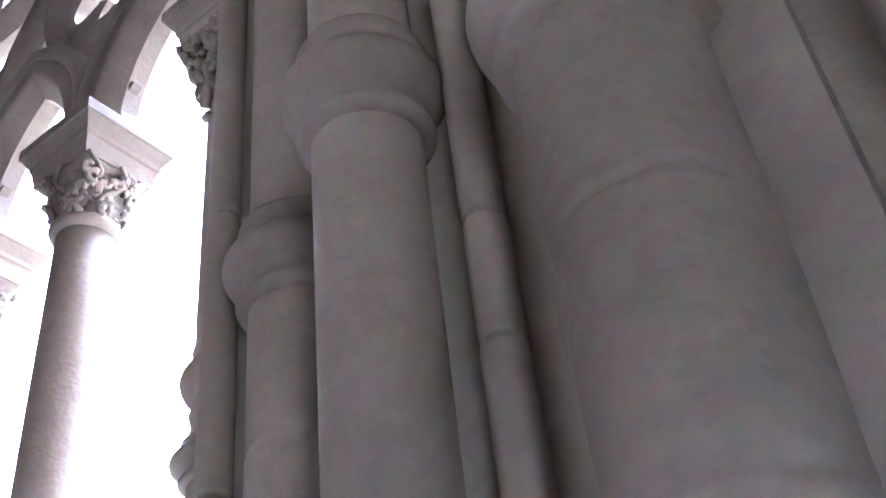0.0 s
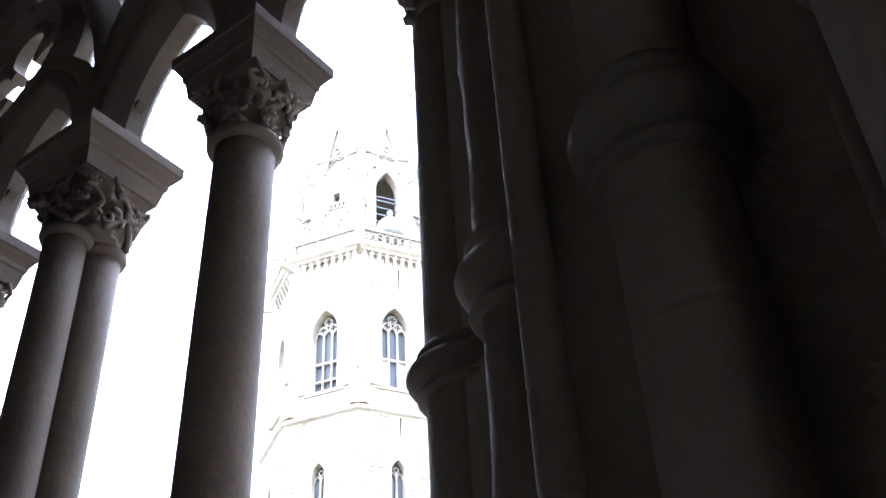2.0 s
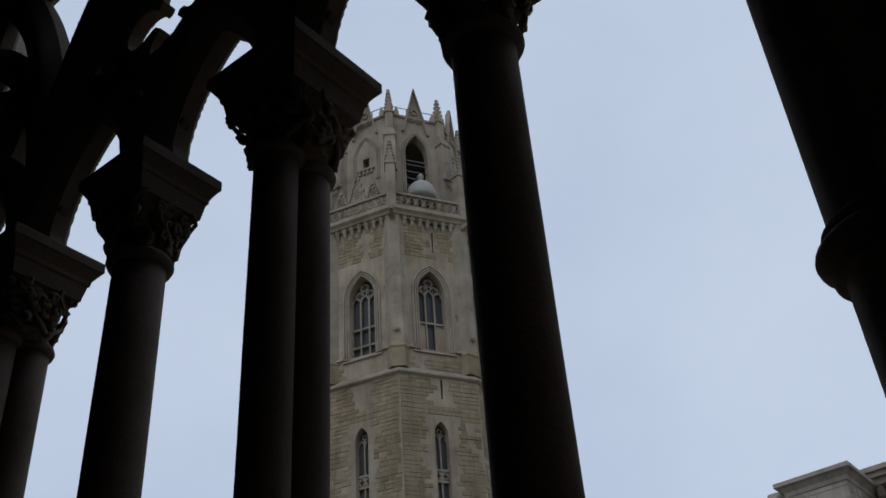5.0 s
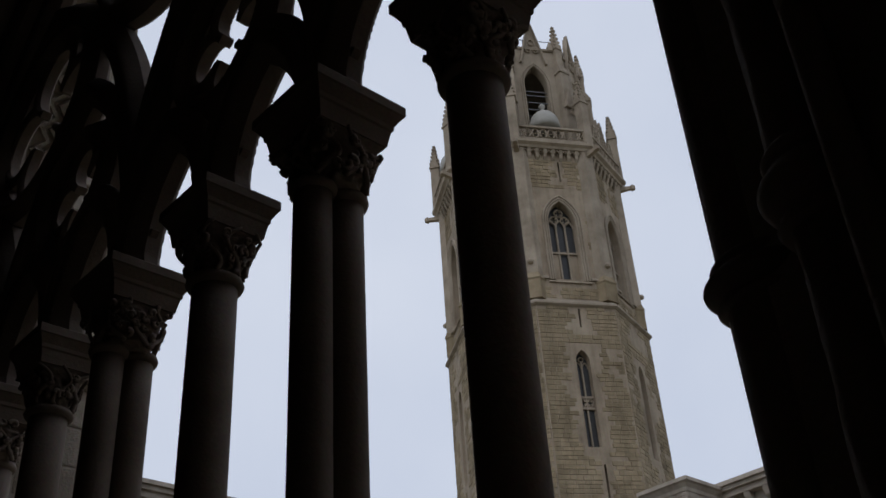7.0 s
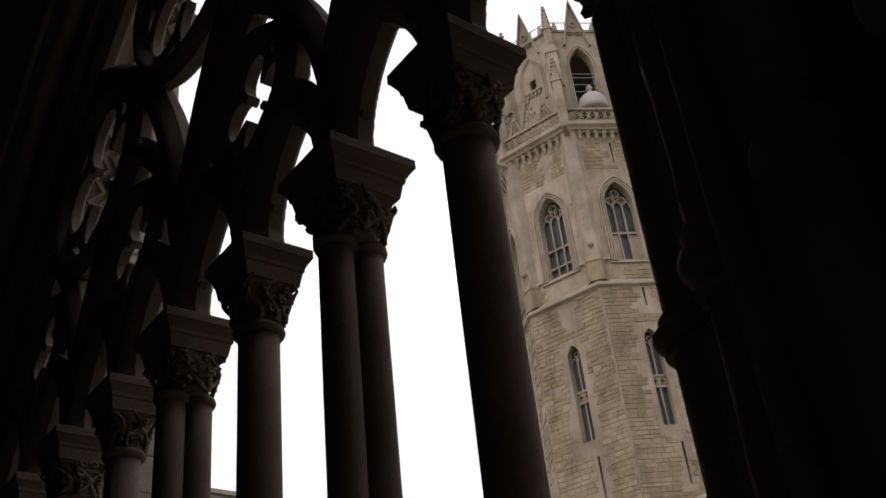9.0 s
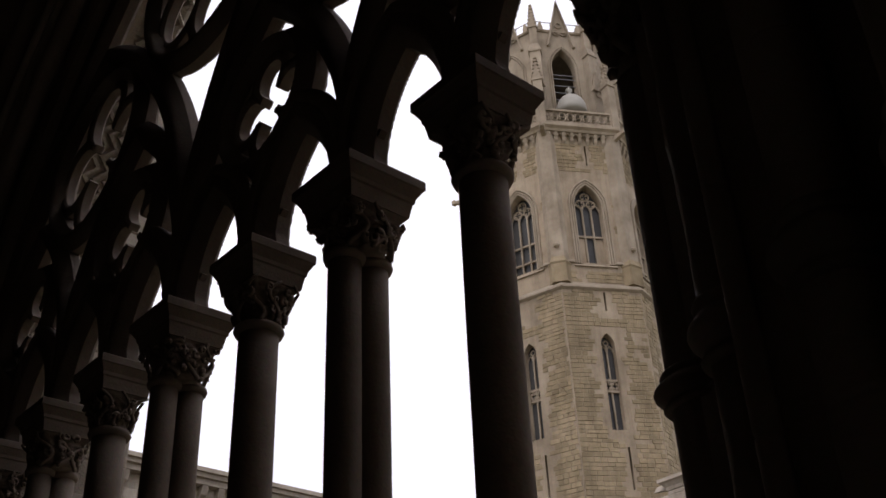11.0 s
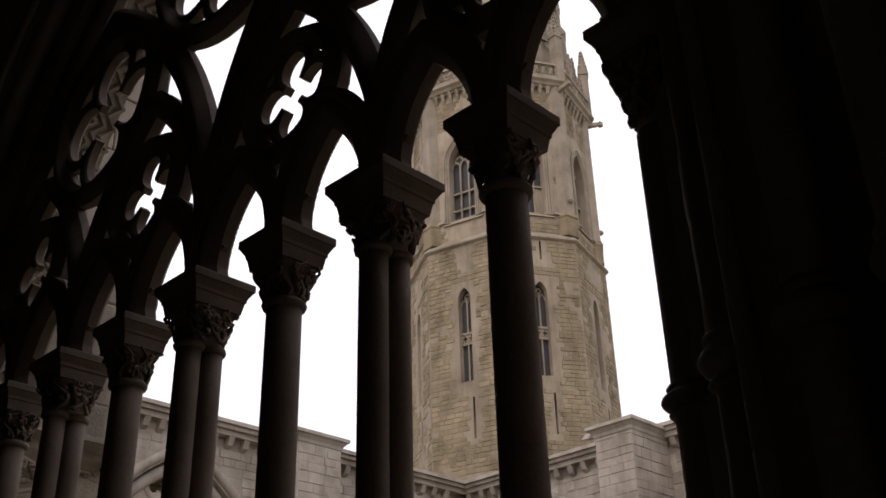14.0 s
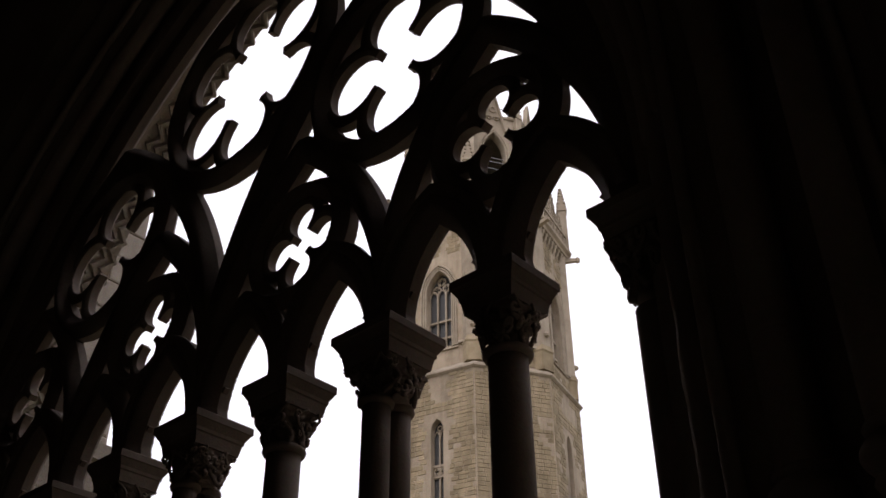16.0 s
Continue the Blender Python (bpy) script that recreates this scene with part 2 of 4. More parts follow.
def arch_wall(name, offset, y0, y1, label, low=SILL, x0=-14.0, x1=6.0, top=VAULT + 0.6, material=STONE_WALL):
    a = HALF + offset
    arch = pointed(BAY_MID, a, SPRING, CROWN + offset * 1.12)
    hole = [(BAY_MID - a, low)] + arch + [(BAY_MID + a, low)]
    mesh = fill_loops(name, [[(x0, 0.0), (x1, 0.0), (x1, top), (x0, top)], hole], y1 - y0, 0.0)
    mesh.transform(Matrix.Translation((0, (y0 + y1) / 2, 0)))
    return tagged(link_mesh(name, mesh, material), label, "wall", kind="structure")


arch_wall("wall_arcade", 0.12, -0.2, 0.2, "stone arcade wall round the great traceried arch")
arch_wall("wall_arcade_order", 0.42, -0.46, -0.2, "stepped inner order of the great arch", 0.6)
arch_wall("wall_arcade_face", 1.04, -0.74, -0.46, "dark inner face of the arcade wall", 0.45)
arch_wall("wall_court_face", 0.16, 0.2, 0.55, "outer face of the arcade wall in warm stone", 0.6, material=STONE_COURT, top=11.65)

for nm, bx, lb in (
    ("wall_back", (-14.0, 6.0, -9.5, -9.0, 0, VAULT + 0.6), "plain stone back wall of the gallery"),
    ("wall_west", (-14.0, -13.4, -9.0, -0.74, 0, VAULT + 0.6), "plain stone end wall of the gallery"),
):
    bm = bmesh.new()
    box(bm, *bx)
    tagged(part(nm, bm, STONE_WALL), lb, "wall", kind="structure")
# unseen end wall; its arched opening is added to throw fill light on the pier
mesh = fill_loops("wall_east", [[(-9.0, 0), (-0.745, 0), (-0.745, VAULT + 0.6), (-9.0, VAULT + 0.6)], [(-4.9, 0.01)] + pointed(-4.35, 0.55, 1.75, 0.7, 16) + [(-3.8, 0.01)]], 0.6)
mesh.transform(Matrix.Translation((5.7, 0, 0)) @ Matrix.Rotation(radians(90), 4, "Z"))
tagged(link_mesh("wall_east", mesh, STONE_WALL), "unseen stone end wall with an opening added to light the pier", "wall", kind="structure")
bm = bmesh.new()
box(bm, -14.0, 6.0, -9.5, 0.5, VAULT + 0.6, VAULT + 1.0)
tagged(part("ceiling", bm, STONE_WALL), "dark stone vault over the gallery", "ceiling", kind="structure")
bm = bmesh.new()
for x0, x1 in ((PIER_X - 0.3, PIER_X + 0.3), (FAR_PIER - 0.3, FAR_PIER + 0.3)):
    pts = pointed(0, 4.1, 7.0, 4.4, 14)
    m = Matrix.Translation(((x0 + x1) / 2, -4.9, 0)) @ Matrix.Rotation(radians(90), 4, "Z")
    sweep(bm, pts, 0.22, 0.0, 10, 1.2, m)
tagged(part("trim_vault_rib", bm, STONE_WALL, smooth=True), "rounded stone ribs under the vault", "rib", kind="structure")


# ---------------------------------------------------------------- the tracery of the great arch
STEP = 0.016
GX, GZ = BAY_MID - HALF - 0.3, CAP_Z - 0.002
nx_cells, nz_cells = int((2 * HALF + 0.6) / STEP), int((CROWN + 0.75) / STEP)
xs = GX + STEP * np.arange(nx_cells)[:, None]
zs = GZ + STEP * np.arange(nz_cells)[None, :]


def arch_gap(cx, a, z0, h):
    """Signed distance to a pointed arch: positive outside it, above the springing."""
    R = (h * h + a * a) / (2 * a)
    ax = np.abs(xs - cx)
    d = np.hypot(ax - (a - R), zs - z0) - R
    return np.where(zs < z0, ax - a, d)


def ring_gap(cx, cz, r):
    return np.hypot(xs - cx, zs - cz) - r


def foil_opening(cx, cz, n, d, rl, core, turn):
    f = core - np.hypot(xs - cx, zs - cz)
    for k in range(n):
        t = turn + 2 * math.pi * k / n
        f = np.maximum(f, rl - np.hypot(xs - cx - d * math.cos(t), zs - cz - d * math.sin(t)))
    return f


GROUPS = [0.0, -2 * PITCH, -4 * PITCH, -6 * PITCH]
SMALL_Z, BIG_Z, TOP_Z = 5.57, 6.73, 7.7
bars = np.full((nx_cells, nz_cells), -1.0)
for gx in GROUPS:
    sub = arch_gap(gx, 0.87, CAP_Z, 1.87)
    bars = np.maximum(bars, np.minimum(sub + 0.045, 0.09 - sub))                        # sub-arch over two lights
    bars = np.maximum(bars, 0.045 - np.abs(ring_gap(gx, SMALL_Z, 0.42)))                 # ring of the small quatrefoil
    for lx in (gx - 0.425, gx + 0.425):
        head = arch_gap(lx, 0.36, CAP_Z + 0.02, 0.68)
        bars = np.maximum(bars, np.minimum(head + 0.06, 0.1 - head))                 # head of a light
for mx in (-PITCH, -5 * PITCH):
    mid = arch_gap(mx, 2 * PITCH, CAP_Z, 3.2)
    bars = np.maximum(bars, np.minimum(mid + 0.05, 0.13 - mid))                         # arch over four lights
    bars = np.maximum(bars, 0.06 - np.abs(ring_gap(mx, BIG_Z, 0.73)))
for i in range(-1, 8):
    foot = 0.15 - np.abs(xs + PITCH * i) - 0.25 * (zs - CAP_Z)
    bars = np.maximum(bars, np.minimum(foot, CAP_Z + 0.32 - zs))
bars = np.maximum(bars, 0.065 - np.abs(ring_gap(BAY_MID, TOP_Z, 0.975)))
great = arch_gap(BAY_MID, HALF, SPRING, CROWN)
bars = np.maximum(bars, np.minimum(great + 0.09, 0.2 - great))
bars = np.minimum(bars, 0.2 - great)


def framed(f):
    f = f.copy()
    f[0, :] = f[-1, :] = -0.1
    f[:, 0] = f[:, -1] = -0.1
    return f


tracery = thing("arcade_tracery", "carved stone tracery of pointed arches and foiled circles, toned as if in shade", "tracery", (BAY_MID, 0, CAP_Z))
shift = Matrix.Translation((-BAY_MID, 0, -CAP_Z))


def moulded_slab(name, field, low, high, run, back=1.0, dy=0.0, deeper=0.0):
    """A slab where the field is positive, whose faces rise from the edges in a fillet and a round moulding."""
    def half(f):
        s = min(1.0, f / run)
        return low + (high - low) * s

    inside = field > 0
    cells = np.argwhere(inside[:-1, :-1] | inside[1:, :-1] | inside[:-1, 1:] | inside[1:, 1:]).tolist()
    index, verts, faces = {}, [], []

    def vert(key, x, z, h):
        if key not in index:
            index[key] = len(verts)
            verts.append((x, dy - h, z))
            verts.append((x, dy + min(h + deeper, back), z))
        return index[key]

    for i, j in cells:
        c = ((i, j), (i + 1, j), (i + 1, j + 1), (i, j + 1))
        poly, cuts = [], []
        for k in range(4):
            a, d = c[k], c[(k + 1) % 4]
            if inside[a]:
                poly.append(vert(a, GX + a[0] * STEP, GZ + a[1] * STEP, half(field[a])))
            if inside[a] != inside[d]:
                p, q = min(a, d), max(a, d)
                t = field[p] / (field[p] - field[q])
                v = vert((p, q), GX + (p[0] + t * (q[0] - p[0])) * STEP, GZ + (p[1] + t * (q[1] - p[1])) * STEP, low)
                poly.append(v)
                cuts.append(v)
        if len(poly) > 2:
            faces.append(poly)
            faces.append([v + 1 for v in reversed(poly)])
        if len(cuts) == 2:
            a, d = cuts
            faces.append([a, a + 1, d + 1, d])
    mesh = bpy.data.meshes.new(name)
    mesh.from_pydata(verts, [], faces)
    tmp = bmesh.new()
    tmp.from_mesh(mesh)
    bmesh.ops.recalc_face_normals(tmp, faces=tmp.faces)
    tmp.to_mesh(mesh)
    tmp.free()
    mesh.transform(shift)
    mesh.shade_smooth()
    mesh.set_sharp_from_angle(angle=radians(32))
    return mesh


link_mesh("tracery_web", moulded_slab("tracery_web", framed(bars + 0.032), 0.03, 0.115, 0.075, 0.075, 0.0, 0.016), STONE_SHADED, tracery)


def foil_disc(cx, cz, n, d, rl, core, turn, rim, band, rim_bar=0.03):
    """A foiled disc with blunt cusps, in its ring."""
    f = foil_opening(cx, cz, n, d, rl, core, turn)
    disc = rim - ring_gap(cx, cz, 0.0)
    # the little spandrels between the lobes are pierced
    body = np.minimum(disc, np.minimum(-f, np.maximum(band + f, rim_bar - disc)))
    link_mesh("foil", moulded_slab("foil", framed(body), 0.034, 0.058, 0.03, 0.05, 0.012), STONE_SHADED, tracery, "blunt cusps of a foiled circle")


for gx in GROUPS:
    foil_disc(gx, SMALL_Z, 4, 0.205, 0.118, 0.114, 0.0, 0.42, 0.085)
for mx in (-PITCH, -5 * PITCH):
    foil_disc(mx, BIG_Z, 4, 0.39, 0.245, 0.225, 0.0, 0.71, 0.105)
foil_disc(BAY_MID, TOP_Z, 6, 0.6, 0.27, 0.42, math.pi / 6, 0.96, 0.095)
for gx in GROUPS:
    for lx in (gx - 0.425, gx + 0.425):
        bm = bmesh.new()
        sweep(bm, [(x - BAY_MID, z - CAP_Z) for x, z in pointed(lx, 0.41, CAP_Z + 0.16, 0.64, 12)], 0.05, -0.08, 10)
        part("arch_roll", bm, STONE_SHADED, tracery, smooth=True)
        for side in (-1, 1):
            s = side * (xs - lx)
            cusp = np.minimum(0.7 * (s - 0.215) - 0.8 * np.abs(zs - CAP_Z - 0.22), 0.33 - s)
            link_mesh("cusp", moulded_slab("cusp", framed(cusp), 0.02, 0.034, 0.03), STONE_SHADED, tracery, "pointed cusp in the head of a light")


# ---------------------------------------------------------------- columns, capitals and abaci
def carved_bell(bm, cx, cy, r0, rx, ry, z0, z1, seed, depth=0.016, vines=True):
    """The carved body of a capital: round below, square above, cut with interlaced foliage and stems."""
    def surface(t, v, lift=0.0):
        flare = max(0.0, v) ** 1.7
        sx, sy = math.cos(t), math.sin(t)
        q = 1 + (1 / max(abs(sx), abs(sy)) - 1) * flare * 0.9
        return Vector((cx + ((r0 + (rx - r0) * flare) * q + lift) * sx, cy + ((r0 + (ry - r0) * flare) * q + lift) * sy, z0 + (z1 - z0) * v))

    segs, rows = 64, 24
    rings = []
    for j in range(rows + 1):
        v = j / rows
        ring = []
        for i in range(segs):
            t = 2 * math.pi * i / segs
            p = surface(t, v)
            vine = math.sin(t * 6 + 5.0 * math.sin(v * 7 + seed)) * math.sin(v * 15 + 2.2 * math.sin(t * 4 + seed))
            cut = (0.5 * vine + 0.8 * noise.noise(Vector((p.x * 24 + seed * 7, p.y * 24, p.z * 24))) + 0.5 * noise.noise(Vector((p.x * 55 + seed * 3, p.y * 55, p.z * 55)))) * depth * math.sin(math.pi * min(1, max(0, v * 0.95 + 0.06))) ** 0.5
            ring.append(surface(t, v, cut - depth * 0.4))
        rings.append(ring)
    loft(bm, rings)
    if not vines:
        return
    rnd = random.Random(int(seed * 10) + 3)
    size = (z1 - z0) / 0.24

    def stem(path, r):
        out = []
        for k, p in enumerate(path):
            d = (path[min(k + 1, len(path) - 1)] - path[max(k - 1, 0)]).normalized()
            n1 = d.cross(Vector((p.x - cx, p.y - cy, 0)).normalized()).normalized()
            n2 = d.cross(n1)
            w = r * (1 - 0.45 * k / len(path))
            out.append([p + w * (math.cos(a) * n1 + math.sin(a) * n2) for a in (0, 1.257, 2.513, 3.77, 5.027)])
        loft(bm, out)

    for k in range(9):
        t0 = 2 * math.pi * k / 9 + rnd.uniform(-0.1, 0.1)
        sgn = 1 if k % 2 else -1
        stem([surface(t0 + sgn * 0.3 * math.sin(v * 6.5 + seed), v, depth * 0.45) for v in (0.04 + 0.92 * i / 15 for i in range(16))], 0.016 * size)
    for k in range(52):
        t0, v0 = rnd.uniform(0, 2 * math.pi), rnd.uniform(0.2, 0.86)
        rr, turn, sgn = rnd.uniform(0.35, 0.8), rnd.uniform(0, 6.28), rnd.choice((-1, 1))
        path = []
        for i in range(11):
            a = turn + sgn * i * 0.55
            k2 = rr * (1 - i / 15)
            path.append(surface(t0 + 0.2 * k2 * math.cos(a), min(0.97, max(0.03, v0 + 0.13 * k2 * math.sin(a))), depth * 0.6))
        stem(path, rnd.uniform(0.011, 0.02) * size)


def abacus_mesh(bm, hx, hy, z0, z1, cx=0.0, cy=0.0):
    prof = ((0.74, 0.0), (0.80, 0.36), (0.835, 0.40), (0.845, 0.5), (0.965, 0.72), (1.0, 0.75), (1.0, 0.97), (0.985, 1.0))
    rings = []
    for k, v in prof:
        x, y, z = hx * k, hy * k, z0 + (z1 - z0) * v
        rings.append([(cx - x, cy - y, z), (cx + x, cy - y, z), (cx + x, cy + y, z), (cx - x, cy + y, z)])
    loft(bm, rings)


def shaft_profile(r, z0, z1):
    return [(r * 1.02, z0)] + [(r * (1.02 - 0.05 * k / 8 + 0.004 * math.sin(k * 2.3)), z0 + (z1 - z0) * k / 8) for k in range(1, 9)]


def base_profile(r, z):
    return [(r * 1.7, z), (r * 1.72, z + 0.03), (r * 1.6, z + 0.06), (r * 1.3, z + 0.075), (r * 1.25, z + 0.1), (r * 1.42, z + 0.115), (r * 1.42, z + 0.145), (r * 1.1, z + 0.16)]


def little_column(index):
    double = index % 2 == 1
    label = ("pair of slender stone shafts, toned as if in shade, under one carved capital" if double else "single slender stone shaft, toned as if in shade, with a carved foliage capital")
    ob = thing("arcade_column", label + (" near the pier" if index == 0 else ""), "column", (-PITCH * index, 0, SILL), "columns of the arcade")
    hx, hy, r = (0.233, 0.228, 0.08) if double else (0.21, 0.2, 0.106)
    spots = (-0.078, 0.078) if double else (0.0,)
    top = 4.08 - SILL
    bm = bmesh.new()
    box(bm, -0.21, 0.21, -0.24, 0.24, 0, 0.1)
    part("plinth", bm, STONE_SHADED, ob)
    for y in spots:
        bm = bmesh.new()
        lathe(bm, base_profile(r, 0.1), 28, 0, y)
        part("base", bm, STONE_SHADED, ob, smooth=True)
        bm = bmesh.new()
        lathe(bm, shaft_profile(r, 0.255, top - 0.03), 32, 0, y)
        part("shaft", bm, STONE_SHADED, ob, smooth=True)
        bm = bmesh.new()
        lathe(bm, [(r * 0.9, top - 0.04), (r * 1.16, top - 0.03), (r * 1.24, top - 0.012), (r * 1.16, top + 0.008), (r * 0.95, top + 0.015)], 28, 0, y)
        part("neck_ring", bm, STONE_SHADED, ob, smooth=True)
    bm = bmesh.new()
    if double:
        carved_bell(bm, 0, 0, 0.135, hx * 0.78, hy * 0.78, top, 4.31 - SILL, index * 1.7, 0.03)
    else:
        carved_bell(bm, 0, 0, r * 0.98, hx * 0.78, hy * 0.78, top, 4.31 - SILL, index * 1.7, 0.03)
    part("capital", bm, STONE_SHADED, ob, "carved interlaced foliage", smooth=True)
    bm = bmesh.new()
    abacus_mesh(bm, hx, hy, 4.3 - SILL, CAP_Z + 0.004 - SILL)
    part("abacus", bm, STONE_SHADED, ob)
    return ob


for i in range(7):
    little_column(i)

# low wall under the columns
bm = bmesh.new()
box(bm, BAY_MID - HALF - 0.12, BAY_MID + HALF + 0.12, -0.3, 0.3, 0.0, SILL - 0.09)
box(bm, BAY_MID - HALF - 0.115, BAY_MID + HALF + 0.115, -0.36, 0.36, SILL - 0.086, SILL)
tagged(part("trim_sill_wall", bm, STONE_WALL), "low stone parapet under the columns", "parapet", kind="structure")


# ---------------------------------------------------------------- the compound pier
def ringed_shaft(parent, x, y, r, ring_z, top, worn=0.0, ring_r=1.55, seed=0.0, tall=1.0, joints=()):
    bm = bmesh.new()
    segs = 36
    rings = []
    zz = [0.3 + k * 0.09 for k in range(int((top - 0.3) / 0.09) + 1)]
    for j in joints:
        zz = [z for z in zz if abs(z - j) > 0.05] + [j + 0.006 * q for q in range(-6, 7)]
    zz.sort()
    for z in zz:
        row = []
        for i in range(segs):
            t = 2 * math.pi * i / segs
            w = 1 + worn * noise.noise(Vector((math.cos(t) * 2 + seed, math.sin(t) * 2, z * 7))) + 0.012 * noise.noise(Vector((math.cos(t) + seed, math.sin(t), z * 1.3)))
            for j in joints:
                gap = abs(z - j - 0.016 * noise.noise(Vector((math.cos(t) * 1.7 + seed, math.sin(t) * 1.7, j))))
                w -= 0.05 * max(0.0, 1 - gap / 0.009) + (0.012 * min(1.0, max(0.0, (z - j) / 0.02)) if j < 2.0 else 0.0)
            row.append((x + r * w * math.cos(t), y + r * w * math.sin(t), z))
        rings.append(row)
    loft(bm, rings)
    part("shaft", bm, STONE_IN, parent, "worn and flaking shaft" if worn > 0.05 else "", smooth=True)
    bm = bmesh.new()
    k = r * (ring_r - 1)
    prof = [(r * 0.9, -0.095), (r + k * 0.3, -0.092), (r + k * 0.48, -0.078), (r + k * 0.3, -0.063), (r + k * 0.12, -0.056)]
    prof += [(r + k * (0.3 + 0.7 * math.sin(math.pi * a / 8)), -0.05 + 0.1 * a / 8) for a in range(9)]
    prof += [(r + k * 0.12, 0.056), (r + k * 0.3, 0.063), (r + k * 0.46, 0.078), (r + k * 0.3, 0.092), (r * 0.9, 0.095)]
    lathe(bm, [(a, ring_z + b * tall) for a, b in prof], 36, x, y)
    part("shaft_ring", bm, STONE_IN, parent, smooth=True)
    bm = bmesh.new()
    lathe(bm, [(r * 1.7, 0.0), (r * 1.75, 0.1), (r * 1.55, 0.14), (r * 1.3, 0.19), (r * 1.45, 0.23), (r * 1.4, 0.28), (r * 0.95, 0.31)], 28, x, y)
    part("base", bm, STONE_IN, parent, smooth=True)


def thin_roll(parent, x, y, r, top):
    bm = bmesh.new()
    prof = [(r, 0.0)]
    for z in (0.62, 1.43, 2.22, 2.4, 3.05, 3.9, 4.8, 5.7, 6.6):
        if z < top - 0.2:
            prof += [(r, z - 0.014), (r * 0.98, z - 0.006), (r * 0.86, z - 0.003), (r * 0.86, z + 0.003), (r * 0.98, z + 0.006), (r, z + 0.014)]
    lathe(bm, prof + [(r, top)], 14, x, y)
    part("roll_moulding", bm, STONE_IN, parent, smooth=True)


def compound_pier(px, label):
    ob = thing("compound_pier", label, "pier", (px, 0, 0), "compound piers")
    for s in (-1, 1):
        u = lambda x: s * (PIER_X - x)          # distances from the pier's middle
        ringed_shaft(ob, u(0.93), -0.1, 0.108, 2.755, 3.96, 0.0, 1.4, 1.0, 0.62)
        bm = bmesh.new()
        carved_bell(bm, u(0.93), -0.1, 0.106, 0.165, 0.165, 3.95, 4.26, 3.3 + s, 0.022)
        part("capital", bm, STONE_IN, ob, "carved foliage capital", smooth=True)
        bm = bmesh.new()
        abacus_mesh(bm, 0.205, 0.21, 4.25, 4.45, u(0.93), -0.08)
        part("abacus", bm, STONE_IN, ob)
        bm = bmesh.new()
        box(bm, u(0.93) - 0.1, u(0.93) + 0.1, -0.17, 0.1, 4.446, CAP_Z + 0.004)
        part("springer", bm, STONE_IN, ob)
        ringed_shaft(ob, u(1.2), -0.33, 0.085, 2.76, 5.2, 0.15, 1.5, 4.0)
        thin_roll(ob, u(1.325), -0.5, 0.035, 6.0)
        ringed_shaft(ob, u(1.6), -0.55, 0.096, 2.72, 6.5, 0.0, 1.5, 7.0, 1.0, (2.36, 3.3))
        ringed_shaft(ob, u(1.985), -0.82, 0.078, 2.67, 8.0, 0.0, 1.55, 9.0)
        thin_roll(ob, u(1.895), -0.748, 0.018, 6.0)
        thin_roll(ob, u(2.12), -0.765, 0.03, 8.0)
    # the middle shaft, with an open joint below its ring
    ringed_shaft(ob, -0.02, -0.84, 0.112, 2.54, 8.5, 0.03, 1.38, 12.0, 1.0, (CRACK_Z, 2.19))
    bm = bmesh.new()
    box(bm, -0.17, 0.17, -0.8, -0.736, 0, 8.5)
    part("pier_core", bm, STONE_WALL, ob)
    bm = bmesh.new()
    box(bm, -0.8, 0.8, -1.3, -0.745, 0, 0.28)
    part("plinth", bm, STONE_WALL, ob)
    return ob


compound_pier(PIER_X, "compound stone pier of clustered ringed shafts, worn and cracked")
compound_pier(FAR_PIER, "far compound stone pier of clustered ringed shafts in shadow")
for off, y, r in ((0.2, -0.33, 0.085), (0.3, -0.5, 0.035), (0.62, -0.53, 0.11)):
    bm = bmesh.new()
    a = HALF + off + 0.13
    sweep(bm, pointed(BAY_MID, a, SPRING, CROWN + off * 1.12 + 0.13, 40), r, y, 12)
    tagged(part("trim_arch_moulding", bm, STONE_IN, smooth=True), "rounded stone moulding of the great arch", "moulding", kind="structure")

# outer archivolt with a chevron band, seen through the tracery
chevron = thing("chevron_archivolt", "sunlit stone archivolt carved with zigzag chevrons", "archivolt", (BAY_MID, 0.5, SPRING))
for row in range(3):
    base = pointed(0, HALF + 0.15, 0, CROWN + 0.17, 60)
    bm = bmesh.new()
    rings = []
    for i, (x, z) in enumerate(base):
        zig = 0.05 * (1 if i % 2 else -1)
        y = -0.2 + row * 0.1 + zig
        nrm = Vector((x, z - 0.6)).normalized()
        rings.append([(x - nrm.x * e, y + d, z - nrm.y * e) for e, d in ((-0.03, -0.04), (0.035, -0.02), (0.035, 0.02), (-0.03, 0.04))])
    loft(bm, rings)
    part("zigzag_band", bm, STONE_COURT, chevron)


# ---------------------------------------------------------------- the courtyard: opposite galleries
WEST_X, NORTH_Y, EAVES = -22.3, 23.6, 11.6


